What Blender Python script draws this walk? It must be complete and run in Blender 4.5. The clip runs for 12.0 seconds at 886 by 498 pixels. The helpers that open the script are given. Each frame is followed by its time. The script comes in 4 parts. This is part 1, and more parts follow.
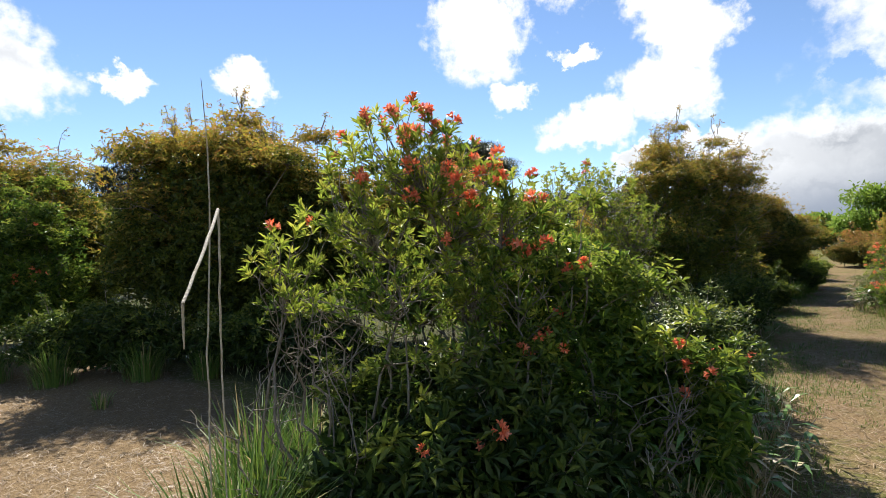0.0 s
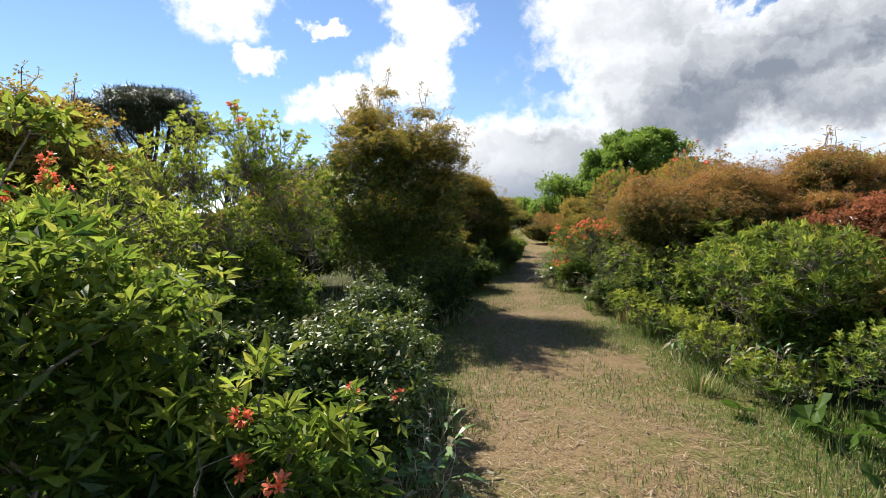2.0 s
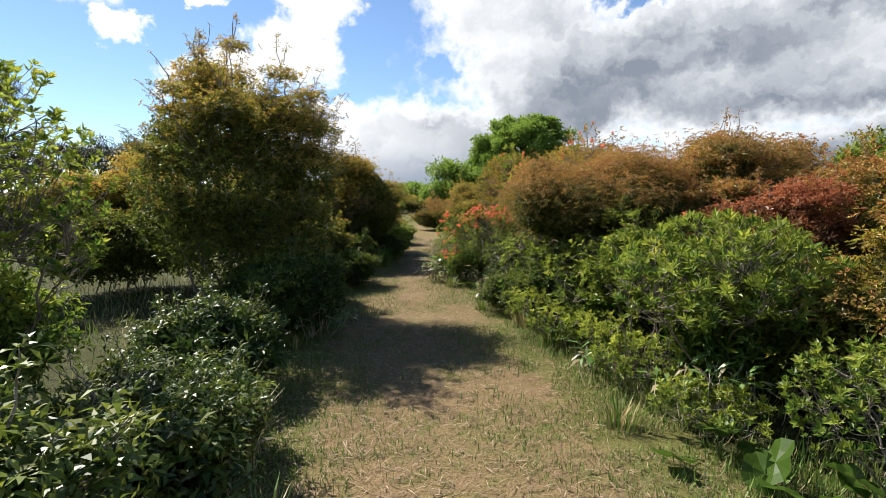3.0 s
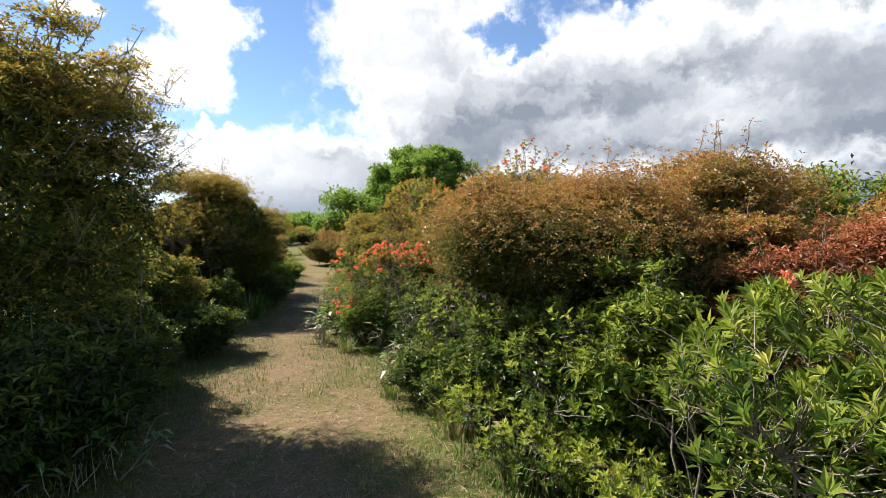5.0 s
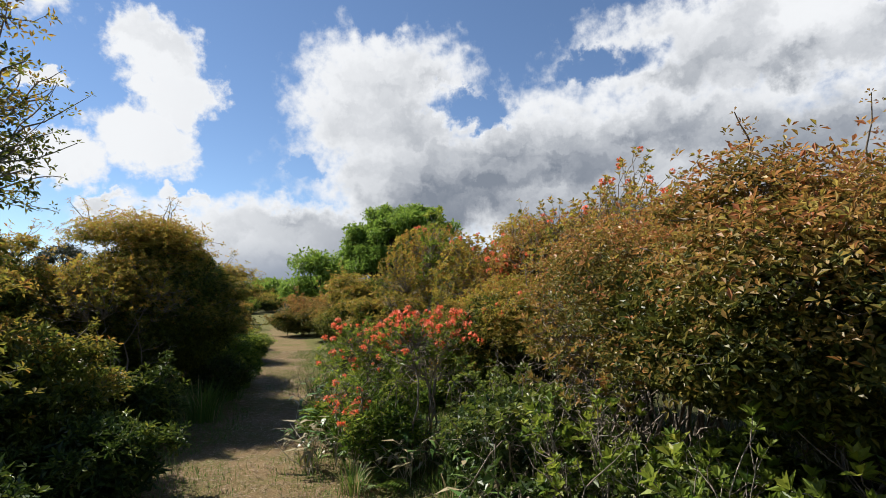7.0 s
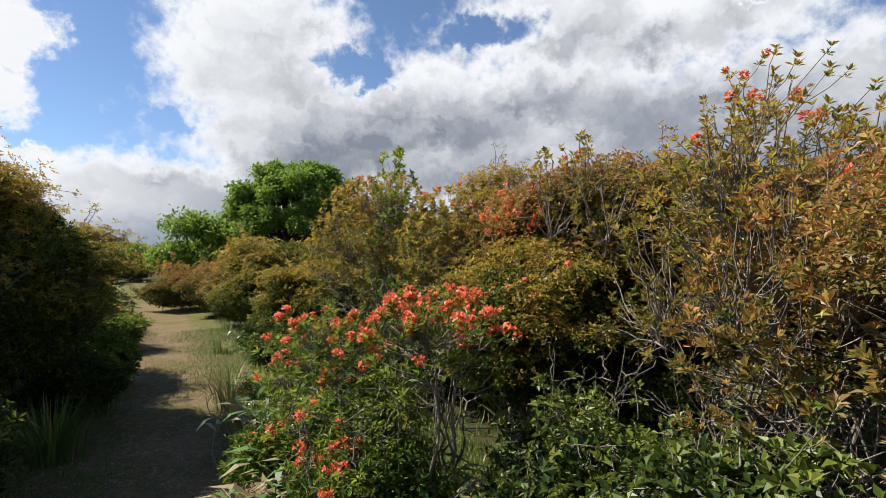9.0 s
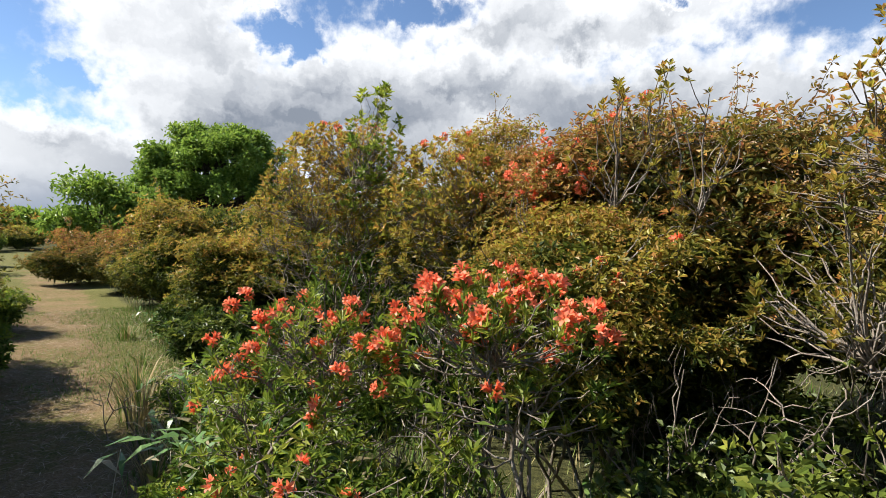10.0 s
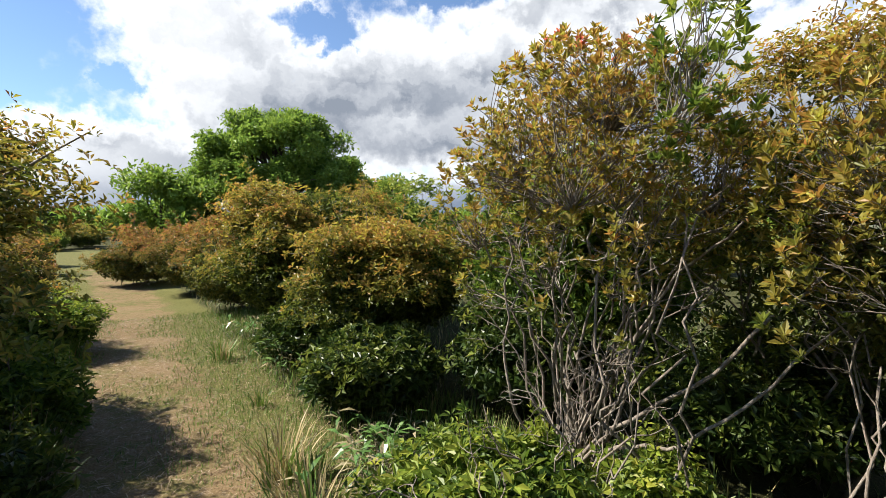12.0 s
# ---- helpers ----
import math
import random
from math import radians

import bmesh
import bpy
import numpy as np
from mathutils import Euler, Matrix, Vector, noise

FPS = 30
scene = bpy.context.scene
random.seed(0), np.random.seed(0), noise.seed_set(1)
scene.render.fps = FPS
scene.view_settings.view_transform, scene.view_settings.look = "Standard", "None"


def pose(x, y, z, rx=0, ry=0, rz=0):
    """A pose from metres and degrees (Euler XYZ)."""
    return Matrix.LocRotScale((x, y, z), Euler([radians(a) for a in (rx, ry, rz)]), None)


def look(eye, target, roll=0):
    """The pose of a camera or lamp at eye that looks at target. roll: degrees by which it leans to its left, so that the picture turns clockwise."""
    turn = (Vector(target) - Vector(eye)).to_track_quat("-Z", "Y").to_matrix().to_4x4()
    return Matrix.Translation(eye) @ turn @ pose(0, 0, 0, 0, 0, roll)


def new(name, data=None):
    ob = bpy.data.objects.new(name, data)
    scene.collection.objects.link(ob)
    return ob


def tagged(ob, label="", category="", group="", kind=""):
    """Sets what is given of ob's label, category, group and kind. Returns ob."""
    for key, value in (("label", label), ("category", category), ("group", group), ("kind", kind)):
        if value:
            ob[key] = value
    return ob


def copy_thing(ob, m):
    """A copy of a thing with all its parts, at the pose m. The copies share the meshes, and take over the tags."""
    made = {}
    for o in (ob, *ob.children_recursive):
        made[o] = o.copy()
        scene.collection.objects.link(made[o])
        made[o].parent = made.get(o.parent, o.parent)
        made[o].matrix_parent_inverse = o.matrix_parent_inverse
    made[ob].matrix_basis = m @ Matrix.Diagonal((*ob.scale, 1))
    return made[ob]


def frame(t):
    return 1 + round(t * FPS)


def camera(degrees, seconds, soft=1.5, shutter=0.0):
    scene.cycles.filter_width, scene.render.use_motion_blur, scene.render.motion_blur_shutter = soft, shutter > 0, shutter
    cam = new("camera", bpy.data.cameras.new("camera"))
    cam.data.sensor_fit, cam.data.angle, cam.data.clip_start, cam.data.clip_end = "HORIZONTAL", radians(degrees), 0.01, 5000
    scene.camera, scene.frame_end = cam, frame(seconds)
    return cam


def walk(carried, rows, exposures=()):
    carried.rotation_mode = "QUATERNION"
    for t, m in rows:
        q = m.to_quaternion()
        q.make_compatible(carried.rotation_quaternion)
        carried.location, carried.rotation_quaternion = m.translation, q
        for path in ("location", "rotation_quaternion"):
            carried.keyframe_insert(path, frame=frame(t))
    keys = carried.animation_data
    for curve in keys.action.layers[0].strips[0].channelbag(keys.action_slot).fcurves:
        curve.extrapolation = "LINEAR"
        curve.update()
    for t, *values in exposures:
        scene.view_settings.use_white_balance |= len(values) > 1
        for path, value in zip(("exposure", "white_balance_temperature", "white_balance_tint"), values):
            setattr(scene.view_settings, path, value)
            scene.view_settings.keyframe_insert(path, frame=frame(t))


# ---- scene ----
cam = camera(81.0, 12.0, 0.85)
EXPOSURES = [(0.0, 1.07), (3.0, 1.07), (5.0, 1.22), (6.0, 0.94), (6.5, 0.8), (7.0, 0.74), (9.0, 0.82), (9.5, 0.94), (10.5, 1.17), (12.0, 1.22)]
PATH = [
    (0.0, -0.053, -0.118, 1.463, 89.83, 1.84, -0.12),
    (0.5, 0.049, 0.233, 1.467, 90.72, 2.16, -1.13),
    (1.0, 0.278, 0.51, 1.478, 90.15, 1.97, -8.12),
    (1.5, 0.675, 0.775, 1.484, 88.46, 1.24, -17.13),
    (2.0, 1.07, 1.156, 1.458, 86.51, 0.6, -27.35),
    (2.5, 1.506, 1.599, 1.455, 85.49, 0.28, -34.88),
    (3.0, 1.911, 2.113, 1.478, 84.75, 0.21, -39.18),
    (5.0, 3.346, 3.805, 1.52, 88.36, -0.81, -50.56),
    (5.5, 3.677, 4.346, 1.536, 92.64, -0.37, -51.62),
    (6.0, 4.064, 4.894, 1.534, 96.14, -0.38, -52.31),
    (6.5, 4.376, 5.441, 1.496, 96.39, -0.46, -52.97),
    (7.0, 4.666, 5.907, 1.472, 95.61, -0.08, -54.22),
    (9.0, 5.605, 7.551, 1.551, 91.52, 0.68, -66.81),
    (9.5, 6.076, 8.031, 1.506, 90.04, -0.82, -70.39),
    (10.0, 6.492, 8.503, 1.479, 89.59, -1.54, -74.93),
    (10.5, 6.829, 8.971, 1.458, 89.38, -1.67, -77.58),
    (11.0, 7.138, 9.454, 1.461, 88.58, -1.16, -77.83),
    (11.5, 7.415, 9.963, 1.482, 87.82, -0.05, -75.14),
    (12.0, 7.788, 10.450, 1.472, 87.93, 0.33, -70.65),
]
walk(cam, [(t, pose(x, y, z, rx, ry, rz)) for t, x, y, z, rx, ry, rz in PATH], EXPOSURES)
# world, sun and clouds
SUN_AZ, SUN_EL = -13.0, 45.5
sun_data = bpy.data.lights.new("sun", "SUN")
sun_data.energy, sun_data.angle, sun_data.color = 5.0, radians(0.6), (1.0, 0.95, 0.86)
sun = new("sun", sun_data)
sun.matrix_world = look((0, 0, 30), (-math.sin(radians(SUN_AZ)) * math.cos(radians(SUN_EL)), -math.cos(radians(SUN_AZ)) * math.cos(radians(SUN_EL)), 30 - math.sin(radians(SUN_EL))))

# cumulus heaps: azimuth from +y towards +x, elevation, half width, half height, in degrees
CLOUDS = [
    (-42, 16, 6, 4.5), (-31.4, 16.6, 2.6, 1.1), (-20.3, 17.2, 2.6, 1.6), (5.2, 22.5, 5.0, 4.6), (8, 16.4, 2.3, 1.6),
    (15, 19.2, 2.2, 0.9), (24.2, 23.2, 4.2, 3.2), (26.8, 19.4, 3.6, 2.8), (23.5, 15.4, 4.2, 3.4),
    (16.5, 12.2, 5.2, 2.3), (27, 10.5, 1.9, 1.0), (20, 8.4, 2.6, 1.0), (12, 29, 6, 4), (48, 21, 10.5, 7.5),
    (52, 12, 11.5, 7.5), (36, 6.2, 16, 4.6), (72, 13.5, 30, 8.5), (104, 12, 34, 8.0), (88, 24, 20, 5.5), (160, 20, 26, 10),
    (-95, 18, 24, 8), (215, 26, 22, 9), (46, 1, 26, 6), (100, 1, 50, 8),
]
GAPS = [(58.6, 21.0, 4.2, 1.6), (71, 24.2, 6.0, 1.8), (65, 28.5, 7.0, 2.4), (46, 30.5, 7, 2.6), (39.0, 14.6, 2.2, 1.7), (114, 21.5, 8.5, 3.6), (101, 24.5, 3.5, 1.0)]


def tree_of(tree):
    """A short way to add and link nodes."""
    def add(kind, *ins, operation="", use_clamp=False, data_type="", interpolation_type="", attribute_name=""):
        nd = tree.nodes.new(kind)
        if operation:
            nd.operation = operation
        if use_clamp:
            nd.use_clamp = True
        if data_type:
            nd.data_type = data_type
        if interpolation_type:
            nd.interpolation_type = interpolation_type
        if attribute_name:
            nd.attribute_name = attribute_name
        for i, v in enumerate(ins):
            if v is None:
                continue
            if hasattr(v, "is_linked"):
                tree.links.new(v, nd.inputs[i])
            elif hasattr(v, "outputs"):
                tree.links.new(v.outputs[0], nd.inputs[i])
            else:
                nd.inputs[i].default_value = v
        return nd
    return add


world = bpy.data.worlds.new("world")
scene.world = world
world.use_nodes = True
wt = world.node_tree
wt.nodes.clear()
W = tree_of(wt)
sky = W("ShaderNodeTexSky")
sky.sky_type, sky.sun_disc, sky.sun_elevation, sky.sun_rotation = "NISHITA", False, radians(SUN_EL), radians(SUN_AZ)
sky.altitude, sky.air_density, sky.dust_density, sky.ozone_density = 1500.0, 1.0, 0.0, 3.2
coord = W("ShaderNodeTexCoord")
sep = W("ShaderNodeSeparateXYZ", coord.outputs["Generated"])


def wm(op, a, b=None, c=None, clamp=False):
    return W("ShaderNodeMath", a, b, c, operation=op, use_clamp=clamp)


az = wm("MULTIPLY", wm("ARCTAN2", sep.outputs[0], sep.outputs[1]), 57.29578)
el = wm("MULTIPLY", wm("ARCSINE", sep.outputs[2]), 57.29578)
flat = W("ShaderNodeCombineXYZ", az, el)
big = W("ShaderNodeTexNoise", flat, None, 0.16, 5.0, 0.6)
fine = W("ShaderNodeTexNoise", flat, None, 0.62, 6.0, 0.62)
shift = W("ShaderNodeVectorMath", W("ShaderNodeVectorMath", big.outputs["Color"], (0.5, 0.5, 0.5), operation="SUBTRACT"), (9.0, 7.0, 0.0), operation="MULTIPLY")
shift2 = W("ShaderNodeVectorMath", W("ShaderNodeVectorMath", fine.outputs["Color"], (0.5, 0.5, 0.5), operation="SUBTRACT"), (4.4, 3.8, 0.0), operation="MULTIPLY")
bent = W("ShaderNodeVectorMath", W("ShaderNodeVectorMath", flat, shift, operation="ADD"), shift2, operation="ADD")


def ellipse(a, e, ra, re):
    v = W("ShaderNodeVectorMath", W("ShaderNodeVectorMath", bent, (a, e, 0), operation="SUBTRACT"), (1 / ra, 1 / re, 0), operation="MULTIPLY")
    return W("ShaderNodeVectorMath", v, operation="LENGTH").outputs["Value"]


field = None
for c in CLOUDS:
    d = ellipse(*c)
    field = d if field is None else wm("MINIMUM", field, d)
for c in GAPS:
    field = wm("MAXIMUM", field, wm("MULTIPLY_ADD", ellipse(*c), -0.62, 1.62))
wisp = W("ShaderNodeTexNoise", flat, None, 0.55, 4.0, 0.55)
ragged = wm("MULTIPLY_ADD", wm("SUBTRACT", wisp, 0.5), 0.75, field)
cover = W("ShaderNodeMapRange", ragged, 1.25, 0.74, 0.0, 1.0, interpolation_type="SMOOTHSTEP")
# thick, low parts of the bank are grey underneath
low = wm("SUBTRACT", 1.55, wm("DIVIDE", el, 21.0))
lumps = W("ShaderNodeTexNoise", W("ShaderNodeVectorMath", bent, (1.0, 1.9, 0.0), operation="MULTIPLY"), None, 0.06, 5.0, 0.52)
grey = W("ShaderNodeMapRange", wm("MULTIPLY_ADD", wm("SUBTRACT", lumps, 0.5), 2.8, low), -0.1, 1.45, 0.0, 1.0, interpolation_type="SMOOTHSTEP")
inner = W("ShaderNodeMapRange", field, 0.95, 0.5, 0.0, 1.0, interpolation_type="SMOOTHSTEP")
east = W("ShaderNodeMapRange", az, 20.0, 56.0, 0.0, 1.0, interpolation_type="SMOOTHSTEP")
grey = wm("MULTIPLY", wm("MULTIPLY", grey, inner), east, clamp=True)
folds = W("ShaderNodeTexNoise", W("ShaderNodeVectorMath", bent, (1.0, 1.7, 0.0), operation="MULTIPLY"), None, 0.11, 3.0, 0.45)
folds = W("ShaderNodeMapRange", folds, 0.46, 0.74, 0.0, 0.34, interpolation_type="SMOOTHSTEP")
grey = wm("ADD", grey, wm("MULTIPLY", folds, inner), clamp=True)
cloud_col = W("ShaderNodeMix", grey, data_type="RGBA")
cloud_col.inputs[6].default_value = (0.98, 1.0, 1.03, 1)
cloud_col.inputs[7].default_value = (0.25, 0.285, 0.345, 1)
haze = W("ShaderNodeMapRange", el, 7.0, 1.0, 0.0, 0.8, interpolation_type="SMOOTHSTEP")
cloud2 = W("ShaderNodeMix", haze, data_type="RGBA")
wt.links.new(cloud_col.outputs[2], cloud2.inputs[6])
cloud2.inputs[7].default_value = (0.19, 0.25, 0.36, 1)
sky_bg = W("ShaderNodeBackground", sky, 0.081)
cloud_bg = W("ShaderNodeBackground", cloud2.outputs[2], 0.55)
both = W("ShaderNodeMixShader", cover, sky_bg, cloud_bg)
W("ShaderNodeOutputWorld", both)


# ---- materials
def material(name):
    m = bpy.data.materials.new(name)
    m.use_nodes = True
    m.node_tree.nodes.clear()
    return m, tree_of(m.node_tree)


def ramp(add, fac, stops):
    r = add("ShaderNodeValToRGB", fac)
    e = r.color_ramp.elements
    while len(e) < len(stops):
        e.new(0.5)
    for i, (p, c) in enumerate(stops):
        e[i].position, e[i].color = p, (*c, 1)
    return r


def leaf_material(name, old, young, glow=0.48, rough=0.44):
    """Leaves: colour by how young the leaf is and, inside bushes, by painted shade, varied from leaf to leaf and in
    patches; light shines through.
    """
    m, A = material(name)
    geo = A("ShaderNodeNewGeometry")
    rnd = geo.outputs["Random Per Island"]
    tex = A("ShaderNodeTexCoord")
    patch = A("ShaderNodeTexNoise", tex.outputs["Object"], None, 2.2, 3.0, 0.6)
    age_shade = A("ShaderNodeAttribute", attribute_name="age_shade")
    a = A("ShaderNodeMath", A("ShaderNodeMath", patch, 0.5, operation="SUBTRACT"), 1.5, age_shade.outputs["Fac"], operation="MULTIPLY_ADD", use_clamp=True)
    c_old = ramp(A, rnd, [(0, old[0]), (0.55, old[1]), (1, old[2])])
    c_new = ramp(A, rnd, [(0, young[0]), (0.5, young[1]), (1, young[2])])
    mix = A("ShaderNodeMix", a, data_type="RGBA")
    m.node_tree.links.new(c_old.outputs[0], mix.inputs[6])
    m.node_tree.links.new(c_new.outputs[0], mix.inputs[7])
    grain = A("ShaderNodeTexNoise", tex.outputs["Object"], None, 90.0, 2.0, 0.5)
    hsv = A("ShaderNodeHueSaturation", None, None, A("ShaderNodeMapRange", grain, 0.3, 0.7, 0.8, 1.15), None, mix.outputs[2])
    p = A("ShaderNodeBsdfPrincipled")
    m.node_tree.links.new(hsv.outputs[0], p.inputs["Base Color"])
    p.inputs["Roughness"].default_value = rough
    p.inputs["Specular IOR Level"].default_value = 0.38
    t = A("ShaderNodeBsdfTranslucent", hsv)
    A("ShaderNodeOutputMaterial", A("ShaderNodeMixShader", glow, p, t))
    return m


def plain_material(name, stops, scale=8.0, rough=0.8, bump=0.3, glow=0.0, stretch=(1, 1, 1)):
    """Two scales of noise through a ramp, with relief."""
    m, A = material(name)
    tex = A("ShaderNodeTexCoord")
    v = A("ShaderNodeVectorMath", tex.outputs["Object"], stretch, operation="MULTIPLY")
    n1 = A("ShaderNodeTexNoise", v, None, scale, 4.0, 0.6)
    n2 = A("ShaderNodeTexNoise", v, None, scale * 7, 3.0, 0.6)
    rnd = A("ShaderNodeNewGeometry").outputs["Random Per Island"]
    f = A("ShaderNodeMath", A("ShaderNodeMath", n1, n2, operation="ADD"), A("ShaderNodeMath", rnd, 0.3, operation="MULTIPLY"), operation="ADD")
    c = ramp(A, A("ShaderNodeMapRange", f, 0.75, 1.55, 0.0, 1.0), stops)
    p = A("ShaderNodeBsdfPrincipled")
    m.node_tree.links.new(c.outputs[0], p.inputs["Base Color"])
    p.inputs["Roughness"].default_value = rough
    p.inputs["Specular IOR Level"].default_value = 0.25
    b = A("ShaderNodeBump", bump, 0.02)
    m.node_tree.links.new(n2.outputs[0], b.inputs["Height"])
    m.node_tree.links.new(b.outputs[0], p.inputs["Normal"])
    last = p
    if glow:
        last = A("ShaderNodeMixShader", glow, p, A("ShaderNodeBsdfTranslucent", c))
    A("ShaderNodeOutputMaterial", last)
    return m


OLIVE = leaf_material("olive_leaf", [(0.035, 0.058, 0.011), (0.1, 0.13, 0.02), (0.19, 0.215, 0.03)], [(0.41, 0.39, 0.05), (0.45, 0.31, 0.053), (0.43, 0.19, 0.052)])
RUSTY = leaf_material("rusty_leaf", [(0.04, 0.058, 0.012), (0.11, 0.125, 0.022), (0.21, 0.18, 0.033)], [(0.4, 0.32, 0.058), (0.45, 0.225, 0.06), (0.41, 0.14, 0.06)], 0.37)
GREEN = leaf_material("green_leaf", [(0.032, 0.07, 0.011), (0.09, 0.155, 0.019), (0.18, 0.26, 0.032)], [(0.33, 0.43, 0.05), (0.4, 0.45, 0.06), (0.45, 0.4, 0.068)])
DEEP = leaf_material("deep_green_leaf", [(0.02, 0.042, 0.01), (0.045, 0.08, 0.014), (0.09, 0.13, 0.022)], [(0.17, 0.23, 0.03), (0.23, 0.28, 0.04), (0.28, 0.27, 0.045)], 0.36, 0.42)
RED = leaf_material("red_leaf", [(0.07, 0.05, 0.02), (0.14, 0.065, 0.028), (0.22, 0.1, 0.04)], [(0.4, 0.12, 0.06), (0.42, 0.17, 0.06), (0.34, 0.09, 0.05)])
SASA = leaf_material("bamboo_grass_leaf", [(0.063, 0.133, 0.028), (0.112, 0.210, 0.049), (0.168, 0.252, 0.070)], [(0.25, 0.21, 0.11), (0.36, 0.30, 0.17), (0.20, 0.17, 0.085)], 0.22, 0.4)
TREELEAF = leaf_material("tree_leaf", [(0.10, 0.18, 0.03), (0.175, 0.28, 0.043), (0.23, 0.335, 0.054)], [(0.26, 0.37, 0.053), (0.31, 0.41, 0.063), (0.28, 0.345, 0.057)], 0.46)
NEEDLE = leaf_material("pine_needle", [(0.023, 0.044, 0.021), (0.036, 0.058, 0.026), (0.052, 0.072, 0.033)], [(0.091, 0.078, 0.039), (0.117, 0.091, 0.039), (0.078, 0.091, 0.039)], 0.15)
GRASS = leaf_material("grass_blade", [(0.072, 0.144, 0.024), (0.120, 0.204, 0.034), (0.180, 0.240, 0.048)], [(0.336, 0.276, 0.120), (0.408, 0.324, 0.156), (0.504, 0.396, 0.216)], 0.3, 0.5)
STRAW = leaf_material("straw", [(0.12, 0.08, 0.042), (0.21, 0.145, 0.08), (0.33, 0.245, 0.145)], [(0.155, 0.097, 0.055), (0.27, 0.185, 0.108), (0.42, 0.33, 0.215)], 0.12, 0.55)
PETAL = leaf_material("petal", [(0.84, 0.13, 0.04), (0.89, 0.19, 0.075), (0.90, 0.25, 0.12)], [(0.92, 0.38, 0.24), (0.91, 0.30, 0.16), (0.88, 0.19, 0.08)], 0.35, 0.5)
BARK = plain_material("grey_bark", [(0.0, (0.075, 0.06, 0.045)), (0.5, (0.20, 0.165, 0.13)), (1.0, (0.37, 0.33, 0.28))], 14.0, 0.85, 0.5, 0, (1, 1, 0.3))
DARKBARK = plain_material("dark_bark", [(0.0, (0.03, 0.022, 0.016)), (1.0, (0.12, 0.09, 0.065))], 10.0, 0.9, 0.6)
REED = plain_material("dead_reed", [(0.0, (0.30, 0.24, 0.16)), (0.6, (0.5, 0.44, 0.34)), (1.0, (0.66, 0.61, 0.52))], 20.0, 0.7, 0.3, 0.1)
ROCK = plain_material("rock", [(0.0, (0.10, 0.085, 0.07)), (1.0, (0.30, 0.26, 0.22))], 9.0, 0.9, 0.8)


def ground_material():
    m, A = material("path_ground")
    tex = A("ShaderNodeTexCoord").outputs["Object"]
    trod = A("ShaderNodeAttribute", attribute_name="trod").outputs["Fac"]
    n1 = A("ShaderNodeTexNoise", tex, None, 1.1, 4.0, 0.6)
    n2 = A("ShaderNodeTexNoise", tex, None, 7.0, 5.0, 0.65)
    n3 = A("ShaderNodeTexNoise", tex, None, 70.0, 4.0, 0.7)
    fib = A("ShaderNodeTexNoise", A("ShaderNodeVectorMath", tex, (1, 5, 1), operation="MULTIPLY"), None, 55.0, 3.0, 0.7)
    dry = ramp(A, A("ShaderNodeMath", n3, fib, operation="MULTIPLY"), [(0.1, (0.06, 0.038, 0.020)), (0.24, (0.19, 0.128, 0.066)), (0.42, (0.33, 0.24, 0.135))])
    turf = ramp(A, n3, [(0.3, (0.045, 0.052, 0.015)), (0.5, (0.115, 0.112, 0.034)), (0.72, (0.20, 0.175, 0.065))])
    soil = ramp(A, n3, [(0.3, (0.016, 0.015, 0.008)), (0.5, (0.045, 0.048, 0.018)), (0.75, (0.12, 0.11, 0.045))])
    f = A("ShaderNodeMath", A("ShaderNodeMath", n1, n2, operation="ADD"), trod, operation="ADD")
    g = A("ShaderNodeMapRange", f, 1.72, 2.15, 0.0, 1.0, interpolation_type="SMOOTHSTEP")
    mix = A("ShaderNodeMix", g, data_type="RGBA")
    m.node_tree.links.new(turf.outputs[0], mix.inputs[6])
    m.node_tree.links.new(dry.outputs[0], mix.inputs[7])
    edge = A("ShaderNodeMapRange", A("ShaderNodeMath", trod, A("ShaderNodeMath", n2, 0.5, operation="MULTIPLY"), operation="ADD"), 0.22, 0.5, 0.0, 1.0, interpolation_type="SMOOTHSTEP")
    mix2 = A("ShaderNodeMix", edge, data_type="RGBA")
    m.node_tree.links.new(soil.outputs[0], mix2.inputs[6])
    m.node_tree.links.new(mix.outputs[2], mix2.inputs[7])
    p = A("ShaderNodeBsdfPrincipled")
    m.node_tree.links.new(mix2.outputs[2], p.inputs["Base Color"])
    p.inputs["Roughness"].default_value = 0.95
    p.inputs["Specular IOR Level"].default_value = 0.1
    b = A("ShaderNodeBump", 0.6, 0.025)
    m.node_tree.links.new(n3.outputs[0], b.inputs["Height"])
    m.node_tree.links.new(b.outputs[0], p.inputs["Normal"])
    A("ShaderNodeOutputMaterial", p)
    return m


SOIL = ground_material()


# ---- mesh helpers
def mesh_of(name, verts, quads, mat, age_shade=None, smooth=False):
    me = bpy.data.meshes.new(name)
    verts, quads = np.asarray(verts, dtype=np.float32), np.asarray(quads, dtype=np.int32)
    k = quads.shape[1]
    me.vertices.add(len(verts))
    me.vertices.foreach_set("co", verts.ravel())
    me.loops.add(quads.size)
    me.loops.foreach_set("vertex_index", quads.ravel())
    me.polygons.add(len(quads))
    me.polygons.foreach_set("loop_start", np.arange(0, quads.size, k, dtype=np.int32))
    me.polygons.foreach_set("use_smooth", np.full(len(quads), smooth, dtype=bool))
    me.update(calc_edges=True)
    if age_shade is not None:
        me.attributes.new("age_shade", "FLOAT", "POINT").data.foreach_set("value", np.asarray(age_shade, dtype=np.float32))
    me.materials.append(mat)
    return me


